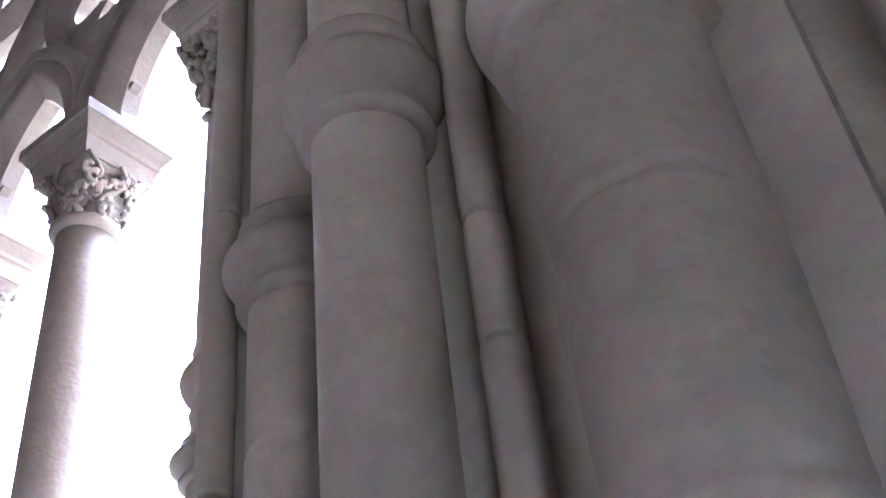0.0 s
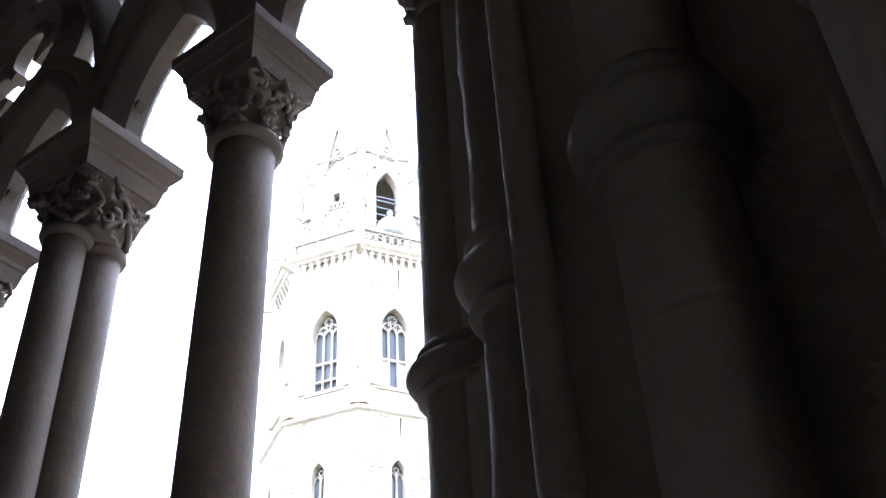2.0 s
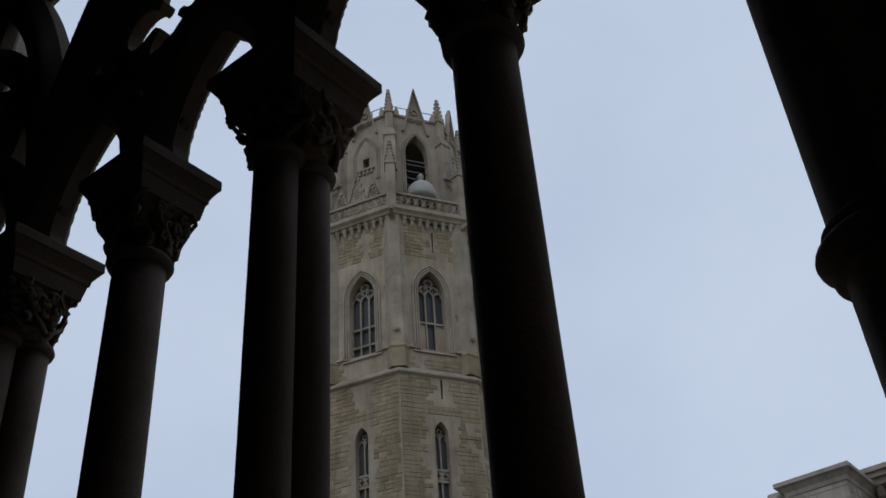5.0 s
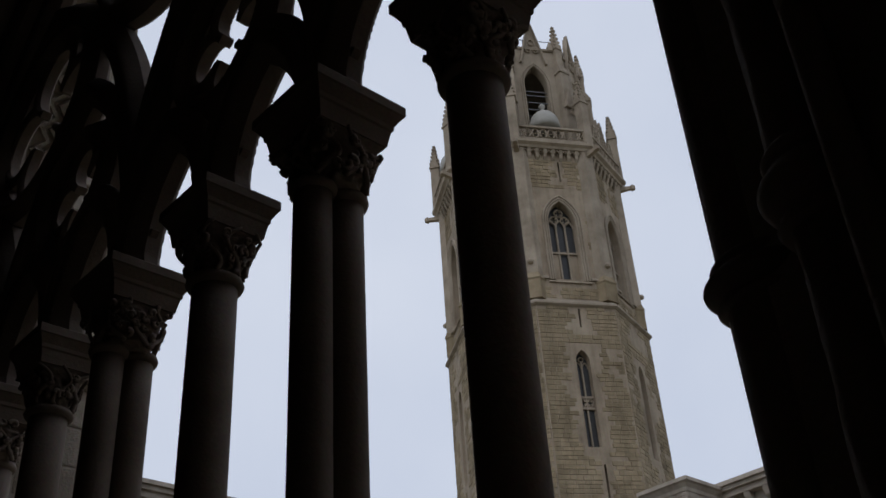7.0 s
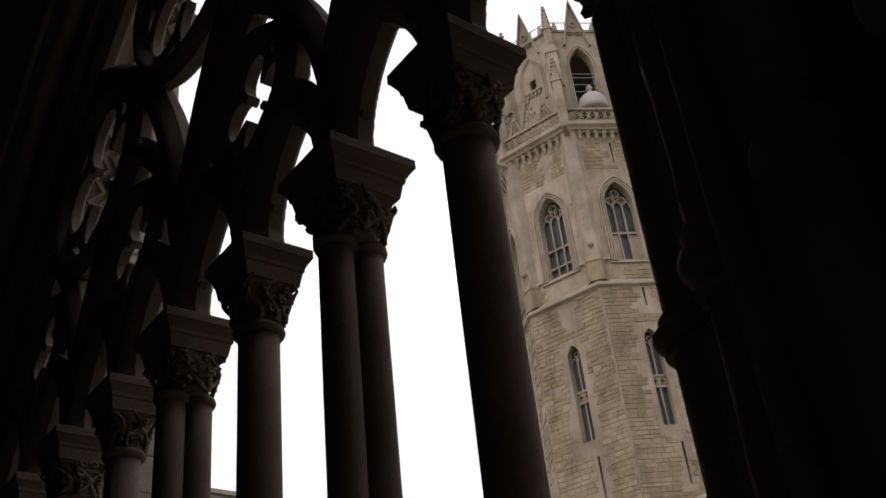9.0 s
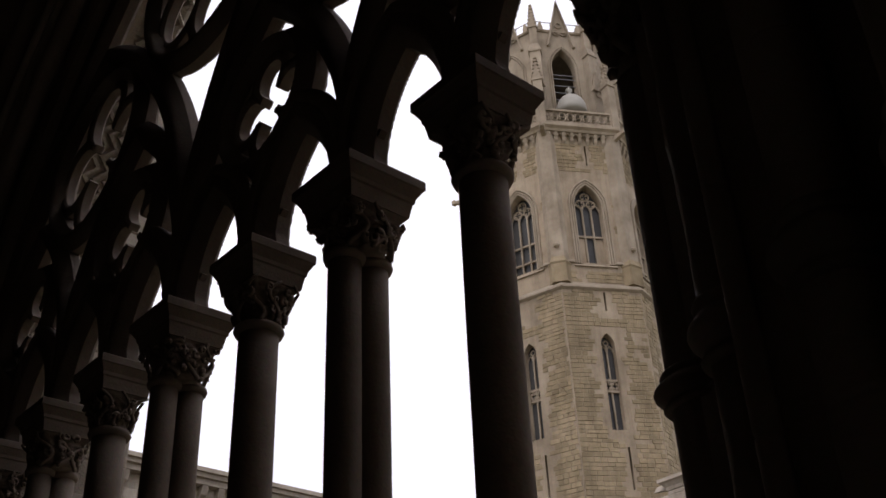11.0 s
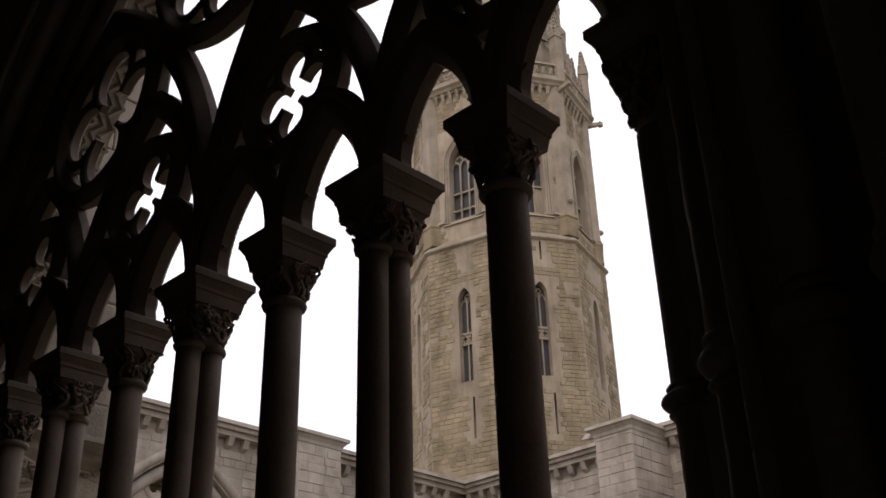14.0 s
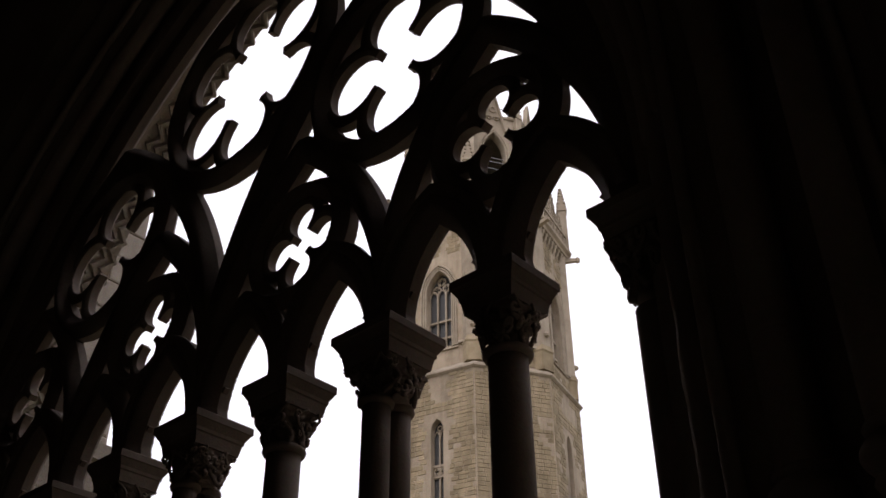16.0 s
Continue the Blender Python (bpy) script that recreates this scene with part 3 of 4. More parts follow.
def eaves_line(parent, length, m):
    bm = bmesh.new()
    for z0, z1, out in ((EAVES - 0.34, EAVES - 0.18, 0.28), (EAVES - 0.18, EAVES - 0.06, 0.4), (EAVES - 0.06, EAVES + 0.06, 0.5)):
        box(bm, 0, length, -out, 0.4, z0, z1 - 0.004, m)
    part("cornice", bm, STONE_TRIM, parent, "weathered stone cornice")
    for k in range(int((length - 0.5) / 0.56)):
        x = 0.4 + k * 0.56 + 0.03 * math.sin(k * 2.7)
        bm = bmesh.new()
        loft(bm, [[(x - 0.08, -0.02, EAVES - 0.66), (x + 0.08, -0.02, EAVES - 0.66), (x + 0.08, 0.1, EAVES - 0.66), (x - 0.08, 0.1, EAVES - 0.66)],
                  [(x - 0.095, -0.16, EAVES - 0.58), (x + 0.095, -0.16, EAVES - 0.58), (x + 0.095, 0.1, EAVES - 0.58), (x - 0.095, 0.1, EAVES - 0.58)],
                  [(x - 0.095, -0.26, EAVES - 0.345), (x + 0.095, -0.26, EAVES - 0.345), (x + 0.095, 0.1, EAVES - 0.345), (x - 0.095, 0.1, EAVES - 0.345)]], True, m)
        part("corbel", bm, STONE_TRIM, parent)


def gallery_bay(parent, x, m):
    """A great arch with a hood, tracery rings and dark gallery behind, at x along the wall."""
    bm = bmesh.new()
    sweep(bm, pointed(x, 3.55, 5.25, 5.52, 18), 0.14, -0.02, 8, 1.0, m)
    part("hood_mould", bm, STONE_TRIM, parent, "pointed hood mould", smooth=True)
    bm = bmesh.new()
    sweep(bm, pointed(x, 3.2, 5.25, 5.05, 18), 0.18, 0.25, 8, 1.0, m)
    part("arch_order", bm, STONE_TRIM, parent, smooth=True)
    bm = bmesh.new()
    for cx, cz, r in ((x - 0.58, 9.6, 0.4), (x + 0.58, 9.6, 0.4), (x, 7.9, 0.8), (x - 1.6, 7.0, 0.7), (x + 1.6, 7.0, 0.7)):
        sweep(bm, [(cx + r * math.cos(2 * math.pi * k / 24), cz + r * math.sin(2 * math.pi * k / 24)) for k in range(25)], 0.13, 0.4, 8, 1.0, m)
    for q in range(5):
        cx = x - 2.5 + q * 1.25
        sweep(bm, pointed(cx, 0.6, 4.9, 1.2, 8), 0.1, 0.4, 6, 1.0, m)
    part("tracery", bm, STONE_TRIM, parent, smooth=True)
    # the pierced plate in the head of the arch, with trefoils
    half = [(px, pz) for px, pz in pointed(x, 3.3, 5.25, 5.2, 24) if pz > 8.3]
    loops = [half]
    for cx, cz, r in ((x - 0.58, 9.6, 0.31), (x + 0.58, 9.6, 0.31), (x - 1.3, 8.62, 0.2), (x + 1.3, 8.62, 0.2)):
        foil = []
        for k in range(36):
            t = 2 * math.pi * k / 36
            d = ((t - math.pi / 2 + math.pi / 3) % (2 * math.pi / 3)) - math.pi / 3
            q = r * (0.52 * math.cos(d) + math.sqrt(max(0.0, 0.47 ** 2 - (0.52 * math.sin(d)) ** 2)))
            foil.append((cx + q * math.cos(t), cz + q * math.sin(t)))
        loops.append(foil)
    mesh = fill_loops("arch_head", loops, 0.18)
    mesh.transform(m @ Matrix.Translation((0, 0.4, 0)))
    link_mesh("pierced_plate", mesh, STONE_TRIM, parent, "stone plate pierced with trefoils")
    for q in range(6):
        bm = bmesh.new()
        lathe(bm, [(0.12, -0.3), (0.12, 4.4), (0.24, 4.9)], 12, x - 3.125 + q * 1.25, 0.4, m)
        part("shaft", bm, STONE_TRIM, parent, smooth=True)


def buttress(m, depth=1.5, width=1.7, drop=0.4, label="tall ashlar buttress with a flat moulded coping"):
    ob = thing("buttress", label, "buttress", m.translation, "buttresses of the courtyard")
    t = Matrix.Translation(m.translation).inverted() @ m
    w, top = width / 2, EAVES - drop
    bm = bmesh.new()
    box(bm, -w, w, -depth, 0.05, -0.3, top - 0.35, t)
    part("shaft", bm, STONE_COURT, ob)
    bm = bmesh.new()
    prof = ((0.0, -0.36), (0.03, -0.33), (0.05, -0.24), (0.13, -0.14), (0.18, -0.11), (0.2, -0.1), (0.2, 0.0), (-0.25, 0.07))
    loft(bm, [[(-w - o, -depth - o, top + z), (w + o, -depth - o, top + z), (w + o, 0.35, top + z), (-w - o, 0.35, top + z)] for o, z in prof], True, t)
    part("coping", bm, STONE_TRIM, ob, "weathered moulded coping")
    bm = bmesh.new()
    box(bm, -w - 0.12, w + 0.12, -depth - 0.12, 0.04, 6.0, 6.18, t)
    part("string_course", bm, STONE_TRIM, ob)
    bm = bmesh.new()
    loft(bm, [[(-w + 0.1 - k, -depth + 0.2 - k * 0.3, top - 0.32 + k * 0.1), (-w + 0.32 - k, -depth + 0.2 - k * 0.3, top - 0.32 + k * 0.1), (-w + 0.32 - k, -depth + 0.4 - k * 0.3, top - 0.1 + k * 0.1), (-w + 0.1 - k, -depth + 0.4 - k * 0.3, top - 0.1 + k * 0.1)] for k in (0.0, 0.3, 0.5, 0.62)], True, t)
    part("gargoyle", bm, STONE_TRIM, ob, "weathered gargoyle spout")
    return ob


def court_range(name, label, length, m, bays):
    ob = thing(name, label, "cloister range", m.translation, kind="")
    t = Matrix.Translation(m.translation).inverted() @ m
    loops = [[(0, -0.3), (length, -0.3), (length, EAVES - 0.33), (0, EAVES - 0.33)]]
    for x in bays:
        loops.append([(x - 3.4, 0.8)] + pointed(x, 3.4, 5.25, 5.3, 18) + [(x + 3.4, 0.8)])
    mesh = fill_loops("court_wall", loops, 0.9)
    mesh.transform(t @ Matrix.Translation((0, 0.45, 0)))
    link_mesh("wall", mesh, STONE_COURT, ob)
    bm = bmesh.new()
    box(bm, 0, length, 5.5, 6.0, -0.3, EAVES - 0.4, t)
    part("back_wall", bm, STONE_COURT, ob)
    bm = bmesh.new()
    loft(bm, [[(x, -0.45, EAVES + 0.065), (x, 6.0, EAVES + 0.3), (x, 6.0, EAVES - 0.3), (x, 0.2, EAVES - 0.3)] for x in (0, length)], True, t)
    part("roof", bm, ROOF_TILE, ob, "low tiled roof")
    eaves_line(ob, length, t)
    for x in bays:
        gallery_bay(ob, x, t)
    return ob


west_m = Matrix.Translation((WEST_X, 0.8, 0)) @ Matrix.Rotation(radians(90), 4, "Z") @ Matrix.Identity(4)
west_range = court_range("cloister_range", "weathered stone cloister range with corbelled eaves and pointed arches", NORTH_Y - 0.8, west_m, [1.9, 11.4, 20.3])
north_m = Matrix.Translation((WEST_X, NORTH_Y, 0))
north_range = court_range("cloister_range", "stone cloister range below the bell tower with corbelled eaves", 34.0, north_m, [3.4, 12.6, 22.2])
COURT_FACES = []                  # wall faces of the court that carry ashlar: object, placing matrix, half-width or length
# unseen wall, added to block the low eastern sky and shade the near columns
bm = bmesh.new()
box(bm, 4.6, 5.6, 0.56, NORTH_Y - 0.05, -0.3, EAVES)
tagged(part("wall_court_east", bm, STONE_COURT), "unseen plain wall added to keep eastern sky light off the arcade", "wall", kind="structure")
for y in (6.2, 15.95):
    m = Matrix.Translation((WEST_X, y, 0)) @ Matrix.Rotation(radians(90), 4, "Z")
    COURT_FACES.append((buttress(m, 1.3, 1.62, 0.03), 0.81, 1.3, EAVES - 0.03, y > 10))
for x, wide, drop in ((-14.45, 1.32, 0.05), (-6.07, 1.45, 0.28), (2.3, 1.4, 0.28)):
    COURT_FACES.append((buttress(Matrix.Translation((x, NORTH_Y, 0)), 1.9, wide, drop), wide / 2, 1.9, EAVES - drop, x < 0))
# outer buttresses of the near gallery
for x in (PIER_X, FAR_PIER):
    ob = near_buttress = buttress(Matrix.Translation((x, 0.51, 0)) @ Matrix.Rotation(radians(180), 4, "Z"), 1.1, 1.5, 0.3, "warm stone buttress outside the gallery with a carved impost")
    bm = bmesh.new()
    carved_bell(bm, 0, 0.35, 0.72, 0.9, 0.85, 4.15, 4.6, 2.0, 0.03)
    part("impost_frieze", bm, STONE_TRIM, ob, "carved figure frieze", smooth=True)
    bm = bmesh.new()
    abacus_mesh(bm, 0.9, 0.92, 4.6, 4.82, 0, 0.35)
    part("impost_slab", bm, STONE_TRIM, ob)


# ---------------------------------------------------------------- the bell tower
TX, TY, TURN = -41.16, 49.2, radians(-52.853)
APO = 6.325
C8 = math.cos(math.pi / 8)
Z_STRING, Z_CORN, Z_LEDGE, Z_TOP = 35.4, 48.5, 49.3, 59.8
UP_APO = 5.15
tower = thing("bell_tower", "tall octagonal gothic bell tower of weathered ochre ashlar", "tower", (TX, TY, -0.3))
BASE = 0.3


def face_m(k, apo):
    """A frame on face k: x along the face to the right as seen from outside, y inwards, z up from the ground."""
    a = TURN + radians(22.5 + 45 * k)
    return Matrix.Translation((apo * math.cos(a), apo * math.sin(a), BASE)) @ Matrix.Rotation(a + math.pi / 2, 4, "Z")


def corner_m(k, r):
    a = TURN + radians(45 * k)
    return Matrix.Translation((r * math.cos(a), r * math.sin(a), BASE)) @ Matrix.Rotation(a + math.pi / 2, 4, "Z")


LOW = APO + 0.3
FACES = range(8)


def face_panel(name, k, apo, z0, z1, holes, thick, material, parent, label=""):
    h0 = apo * math.tan(math.pi / 8)
    mesh = fill_loops(name, [[(-h0, z0), (h0, z0), (h0, z1), (-h0, z1)]] + holes, thick)
    mesh.transform(face_m(k, apo) @ Matrix.Translation((0, thick / 2, 0)))
    return link_mesh(name, mesh, material, parent, label)


def lancet(cx, a, z0, zs_, h, steps=8):
    return [(cx - a, z0)] + pointed(cx, a, zs_, h, steps) + [(cx + a, z0)]


WIN = lancet(0, 0.98, 37.6, 42.3, 1.75, 10)
SLIT = lancet(-0.05, 0.46, 25.5, 31.3, 0.85, 6)
SLOT_UP = [(0.3, 45.8), (0.42, 45.8), (0.42, 47.6), (0.3, 47.6)]
SLOT_MID = [(0.1, 33.8), (0.24, 33.8), (0.24, 35.2), (0.1, 35.2)]
SLOT_LOW = [(0.3, 21.7), (0.44, 21.7), (0.44, 24.4), (0.3, 24.4)]
for k in FACES:
    face_panel("wall", k, LOW, -0.3, Z_STRING, [SLIT, SLOT_LOW] + ([SLOT_MID] if k % 2 == 0 else []), 1.0, TOWER_PLASTER, tower, "ochre wall with patches of old plaster")
    face_panel("wall", k, APO, Z_STRING, Z_CORN, [WIN] + ([SLOT_UP] if k % 2 == 0 else []), 0.9, TOWER_PLASTER, tower)
# solid core whose near-black colour paints the unlit inside
bm = bmesh.new()
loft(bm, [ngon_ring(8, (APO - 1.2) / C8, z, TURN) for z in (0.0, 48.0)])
part("tower_core", bm, INSIDE_SHADE, tower, "near-black core painted as the shade inside the tower")


def band(name, apo0, rows, parent=tower, material=TOWER_TRIM, label=""):
    bm = bmesh.new()
    loft(bm, [ngon_ring(8, (apo0 + o) / C8, z + BASE, TURN) for o, z in rows])
    return part(name, bm, material, parent, label)


band("string_course", APO, [(-0.2, Z_STRING - 0.12), (0.34, Z_STRING - 0.1), (0.52, Z_STRING + 0.02), (0.5, Z_STRING + 0.16), (0.02, Z_STRING + 0.62), (-0.2, Z_STRING + 0.64)], label="sloping stone string course")
band("cornice", APO, [(-0.3, Z_CORN - 0.02), (0.42, Z_CORN), (0.5, Z_CORN + 0.16), (0.72, Z_CORN + 0.3), (0.74, Z_CORN + 0.5), (0.5, Z_CORN + 0.62), (-0.9, Z_CORN + 0.63)], label="moulded cornice under the parapet")
band("belfry_floor", UP_APO, [(-0.6, Z_LEDGE - 0.3), (0.4, Z_LEDGE - 0.29), (0.4, Z_LEDGE + 0.02), (-0.6, Z_LEDGE + 0.03)])


def window_tracery(parent, m, a, z0, zs_, h, lights, transoms, circles, bar=0.055):
    """Mullions, transoms and a pierced head, set back in a window opening."""
    for q in range(1, lights):
        x = -a + 2 * a * q / lights
        bm = bmesh.new()
        box(bm, x - bar, x + bar, -0.08, 0.08, z0, zs_ + 0.1, m)
        part("mullion", bm, TOWER_TRIM, parent)
    for z in transoms:
        bm = bmesh.new()
        box(bm, -a, a, -0.062, 0.062, z - 0.07, z + 0.07, m)
        part("transom", bm, TOWER_TRIM, parent)
    bm = bmesh.new()
    w = a / lights
    for q in range(lights):
        x = -a + w * (2 * q + 1)
        sweep(bm, pointed(x, w * 0.92, zs_ - 0.15, w * 1.7, 5), bar, 0.0, 5, 1.3, m)
    for cx, cz, r in circles:
        sweep(bm, [(cx + r * math.cos(2 * math.pi * i / 14), cz + r * math.sin(2 * math.pi * i / 14)) for i in range(15)], bar, 0.0, 5, 1.3, m)
        for q in range(4):
            t = math.pi / 4 + q * math.pi / 2
            sweep(bm, [(cx + r * math.cos(t), cz + r * math.sin(t)), (cx + r * 0.35 * math.cos(t), cz + r * 0.35 * math.sin(t))], bar * 0.9, 0.0, 5, 1.0, m)
    part("window_head_tracery", bm, TOWER_TRIM, parent, "pierced stone tracery")


for k in FACES:
    m = face_m(k, APO)
    inner = m @ Matrix.Translation((0, 0.5, 0))
    open_light = k % 2 == 1
    win = bmesh.new()
    for off, y in ((0.06, 0.0), (0.22, -0.03), (0.4, -0.06)):
        pts = [(-0.98 - off, 37.5)] + pointed(0, 0.98 + off, 42.3, 1.75 + off * 1.1, 10) + [(0.98 + off, 37.5)]
        sweep(win, pts, 0.075, y, 6, 1.4, m)
    window = part("window", win, TOWER_TRIM, tower, "tall pointed gothic window with moulded jambs")
    window_tracery(window, inner, 0.98, 37.6, 42.3, 1.75, 3, (40.0, 38.6) if open_light else (40.0,), ((-0.4, 42.75, 0.3), (0.4, 42.75, 0.3), (0, 43.35, 0.3)))
    # near-black pane: the shade behind the window is painted on it
    bm = bmesh.new()
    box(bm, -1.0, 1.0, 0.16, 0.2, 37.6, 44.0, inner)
    part("pane", bm, UNLIT_GLASS, window, "opaque glass pane painted near-black for the unlit inside")
    bm = bmesh.new()
    loft(bm, [[(x, -0.14, 37.3), (x, -0.1, 37.42), (x, 0.35, 37.62), (x, 0.35, 37.3)] for x in (-1.5, 1.5)], True, m)
    part("sill", bm, TOWER_TRIM, window)
    if not open_light:
        # lower lights walled up at both sides
        for x0, x1 in ((-0.97, -0.38), (0.38, 0.97)):
            bm = bmesh.new()
            box(bm, x0, x1, 0.07, 0.15, 37.65, 39.9, inner)
            part("walled_light", bm, TOWER_PLASTER, window, "walled-up lower light")
    # slit window below
    ml = face_m(k, LOW)
    sm = ml @ Matrix.Translation((-0.05, 0.45, 0))
    bm = bmesh.new()
    box(bm, -0.05, 0.05, -0.07, 0.07, 25.5, 31.5, sm)
    slit = part("slit_window", bm, TOWER_TRIM, tower, "tall narrow two-light slit window")
    bm = bmesh.new()
    box(bm, -0.46, 0.46, -0.09, 0.09, 28.15, 28.3, sm)
    box(bm, -0.46, 0.46, -0.09, 0.09, 28.9, 29.05, sm)
    for cx in (-0.23, 0.23):
        sweep(bm, [(cx + 0.2 * math.cos(2 * math.pi * i / 10), 28.6 + 0.27 * math.sin(2 * math.pi * i / 10)) for i in range(11)], 0.06, 0, 5, 1.2, sm)
        for q in range(4):
            t = math.pi / 4 + q * math.pi / 2
            box(bm, cx + 0.15 * math.cos(t) - 0.06, cx + 0.15 * math.cos(t) + 0.06, -0.06, 0.06, 28.6 + 0.19 * math.sin(t) - 0.07, 28.6 + 0.19 * math.sin(t) + 0.07, sm)
    part("cross_panel", bm, TOWER_TRIM, slit, "transom panel pierced with crosses")
    bm = bmesh.new()
    for cx in (-0.23, 0.23):
        sweep(bm, pointed(cx, 0.2, 31.0, 0.42, 4), 0.05, 0, 5, 1.2, sm)
    sweep(bm, [(0.16 * math.cos(2 * math.pi * i / 10), 31.62 + 0.17 * math.sin(2 * math.pi * i / 10)) for i in range(11)], 0.05, 0, 5, 1.2, sm)
    part("slit_head", bm, TOWER_TRIM, slit)
    # the slit's pane carries the same painted darkness
    bm = bmesh.new()
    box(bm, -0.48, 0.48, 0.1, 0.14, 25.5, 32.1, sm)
    part("pane", bm, UNLIT_GLASS, slit)
    # weathering course beside the window
    for x0, x1 in ((-2.0, -1.5), (1.5, 2.0)):
        bm = bmesh.new()
        loft(bm, [[(x, -0.16, 37.55), (x, -0.13, 37.68), (x, 0.1, 37.95), (x, 0.1, 37.55)] for x in (x0, x1)], True, m)
        part("weathering", bm, TOWER_TRIM, tower)
    # corner buttress of the upper stage
    cm = corner_m(k, APO / C8)
    bm = bmesh.new()
    loft(bm, [[(-0.72, 0.28, z), (0.72, 0.28, z), (0.42, -0.22, z), (-0.42, -0.22, z)] for z in (37.3, Z_CORN)], True, cm)
    part("corner_pilaster", bm, TOWER_TRIM, tower)
    bm = bmesh.new()
    loft(bm, [[(-w, 0.4, z), (w, 0.4, z), (w * 0.62, -o, z), (-w * 0.62, -o, z)] for z, w, o in ((35.9, 0.8, 0.3), (37.3, 0.78, 0.3), (37.42, 0.84, 0.37), (37.95, 0.66, 0.2))], True, cm)
    part("pilaster_foot", bm, TOWER_BLOCK, tower, "stepped foot of a corner pilaster")
    bm = bmesh.new()
    lathe(bm, [(0.05, 38.5), (0.2, 38.6), (0.24, 38.75), (0.1, 38.9)], 8, 0, -0.3, cm)
    part("mask", bm, TOWER_TRIM, tower, "small carved corner mask")
    # corbel table
    fm = face_m(k, APO)
    for q in range(9):
        x = -2.4 + q * 0.6
        bm = bmesh.new()
        loft(bm, [[(x - 0.12, -o, z), (x + 0.12, -o, z), (x + 0.12, 0.1, z), (x - 0.12, 0.1, z)] for z, o in ((Z_CORN - 0.85, 0.02), (Z_CORN - 0.6, 0.2), (Z_CORN - 0.35, 0.26), (Z_CORN - 0.05, 0.4))], True, fm)
        part("corbel", bm, TOWER_TRIM, tower)
    bm = bmesh.new()
    for q in range(8):
        x = -2.1 + q * 0.6
        sweep(bm, pointed(x, 0.2, Z_CORN - 0.34, 0.26, 4), 0.055, -0.22, 5, 2.0, fm)
    part("corbel_arcading", bm, TOWER_TRIM, tower, "tiny pointed arches between the corbels")
    # pierced parapet
    bm = bmesh.new()
    pm = face_m(k, APO + 0.45)
    box(bm, -2.75, 2.75, -0.09, 0.09, Z_LEDGE - 0.2, Z_LEDGE, pm)
    box(bm, -2.75, 2.75, -0.12, 0.12, Z_LEDGE + 0.95, Z_LEDGE + 1.12, pm)
    for q in range(9):
        x = -2.4 + q * 0.6
        sweep(bm, [(x + 0.26 * math.cos(2 * math.pi * i / 8), Z_LEDGE + 0.48 + 0.42 * math.sin(2 * math.pi * i / 8)) for i in range(9)], 0.07, 0, 4, 1.2, pm)
        sweep(bm, [(x - 0.2, Z_LEDGE + 0.48), (x + 0.2, Z_LEDGE + 0.48)], 0.045, 0, 4, 1.0, pm)
    part("pierced_parapet", bm, TOWER_TRIM, tower, "pierced stone parapet")
    # crested gables that stand on the parapet of some faces
    if k in (7, 1, 5, 3):
        bm = bmesh.new()
        for cx, w, h in ((0.0, 0.75, 2.6), (-1.3, 0.5, 1.5), (1.3, 0.5, 1.5)):
            zt = Z_LEDGE + 1.1
            sweep(bm, [(cx - w, zt), (cx, zt + h), (cx + w, zt)], 0.09, 0, 5, 1.1, pm)
            for q in range(4):
                t = math.pi / 2 * q
                sweep(bm, [(cx + (q - 1.5) * 0.34 * w, zt + 0.1), (cx + (q - 1.5) * 0.34 * w, zt + h * (1 - abs(q - 1.5) / 2.2))], 0.04, 0, 4, 1.2, pm)
                for side in (-1, 1):
                    zz = zt + h * (q + 0.5) / 4.3
                    box(bm, cx + side * w * (1 - (q + 0.5) / 4.3) - 0.09, cx + side * w * (1 - (q + 0.5) / 4.3) + 0.09, -0.1, 0.1, zz, zz + 0.22, pm)
                sweep(bm, [(cx + 0.16 * w * 2 * math.cos(t) + 0.15 * math.cos(2 * math.pi * i / 8), zt + h * 0.33 + 0.3 * w * math.sin(t) + 0.15 * math.sin(2 * math.pi * i / 8)) for i in range(9)], 0.05, 0, 4, 1.2, pm)
        part("crested_gable", bm, TOWER_TRIM, tower, "openwork gable on the parapet")
    # gargoyle at the corner
    bm = bmesh.new()
    loft(bm, [[(-w, y, z - w), (w, y, z - w), (w, y, z + w), (-w, y, z + w)] for y, w, z in ((0.2, 0.2, 48.25), (-0.6, 0.16, 48.3), (-1.05, 0.13, 48.3), (-1.15, 0.2, 48.32), (-1.4, 0.12, 48.3))], True, cm)
    part("gargoyle", bm, TOWER_TRIM, tower, "stone gargoyle spout")


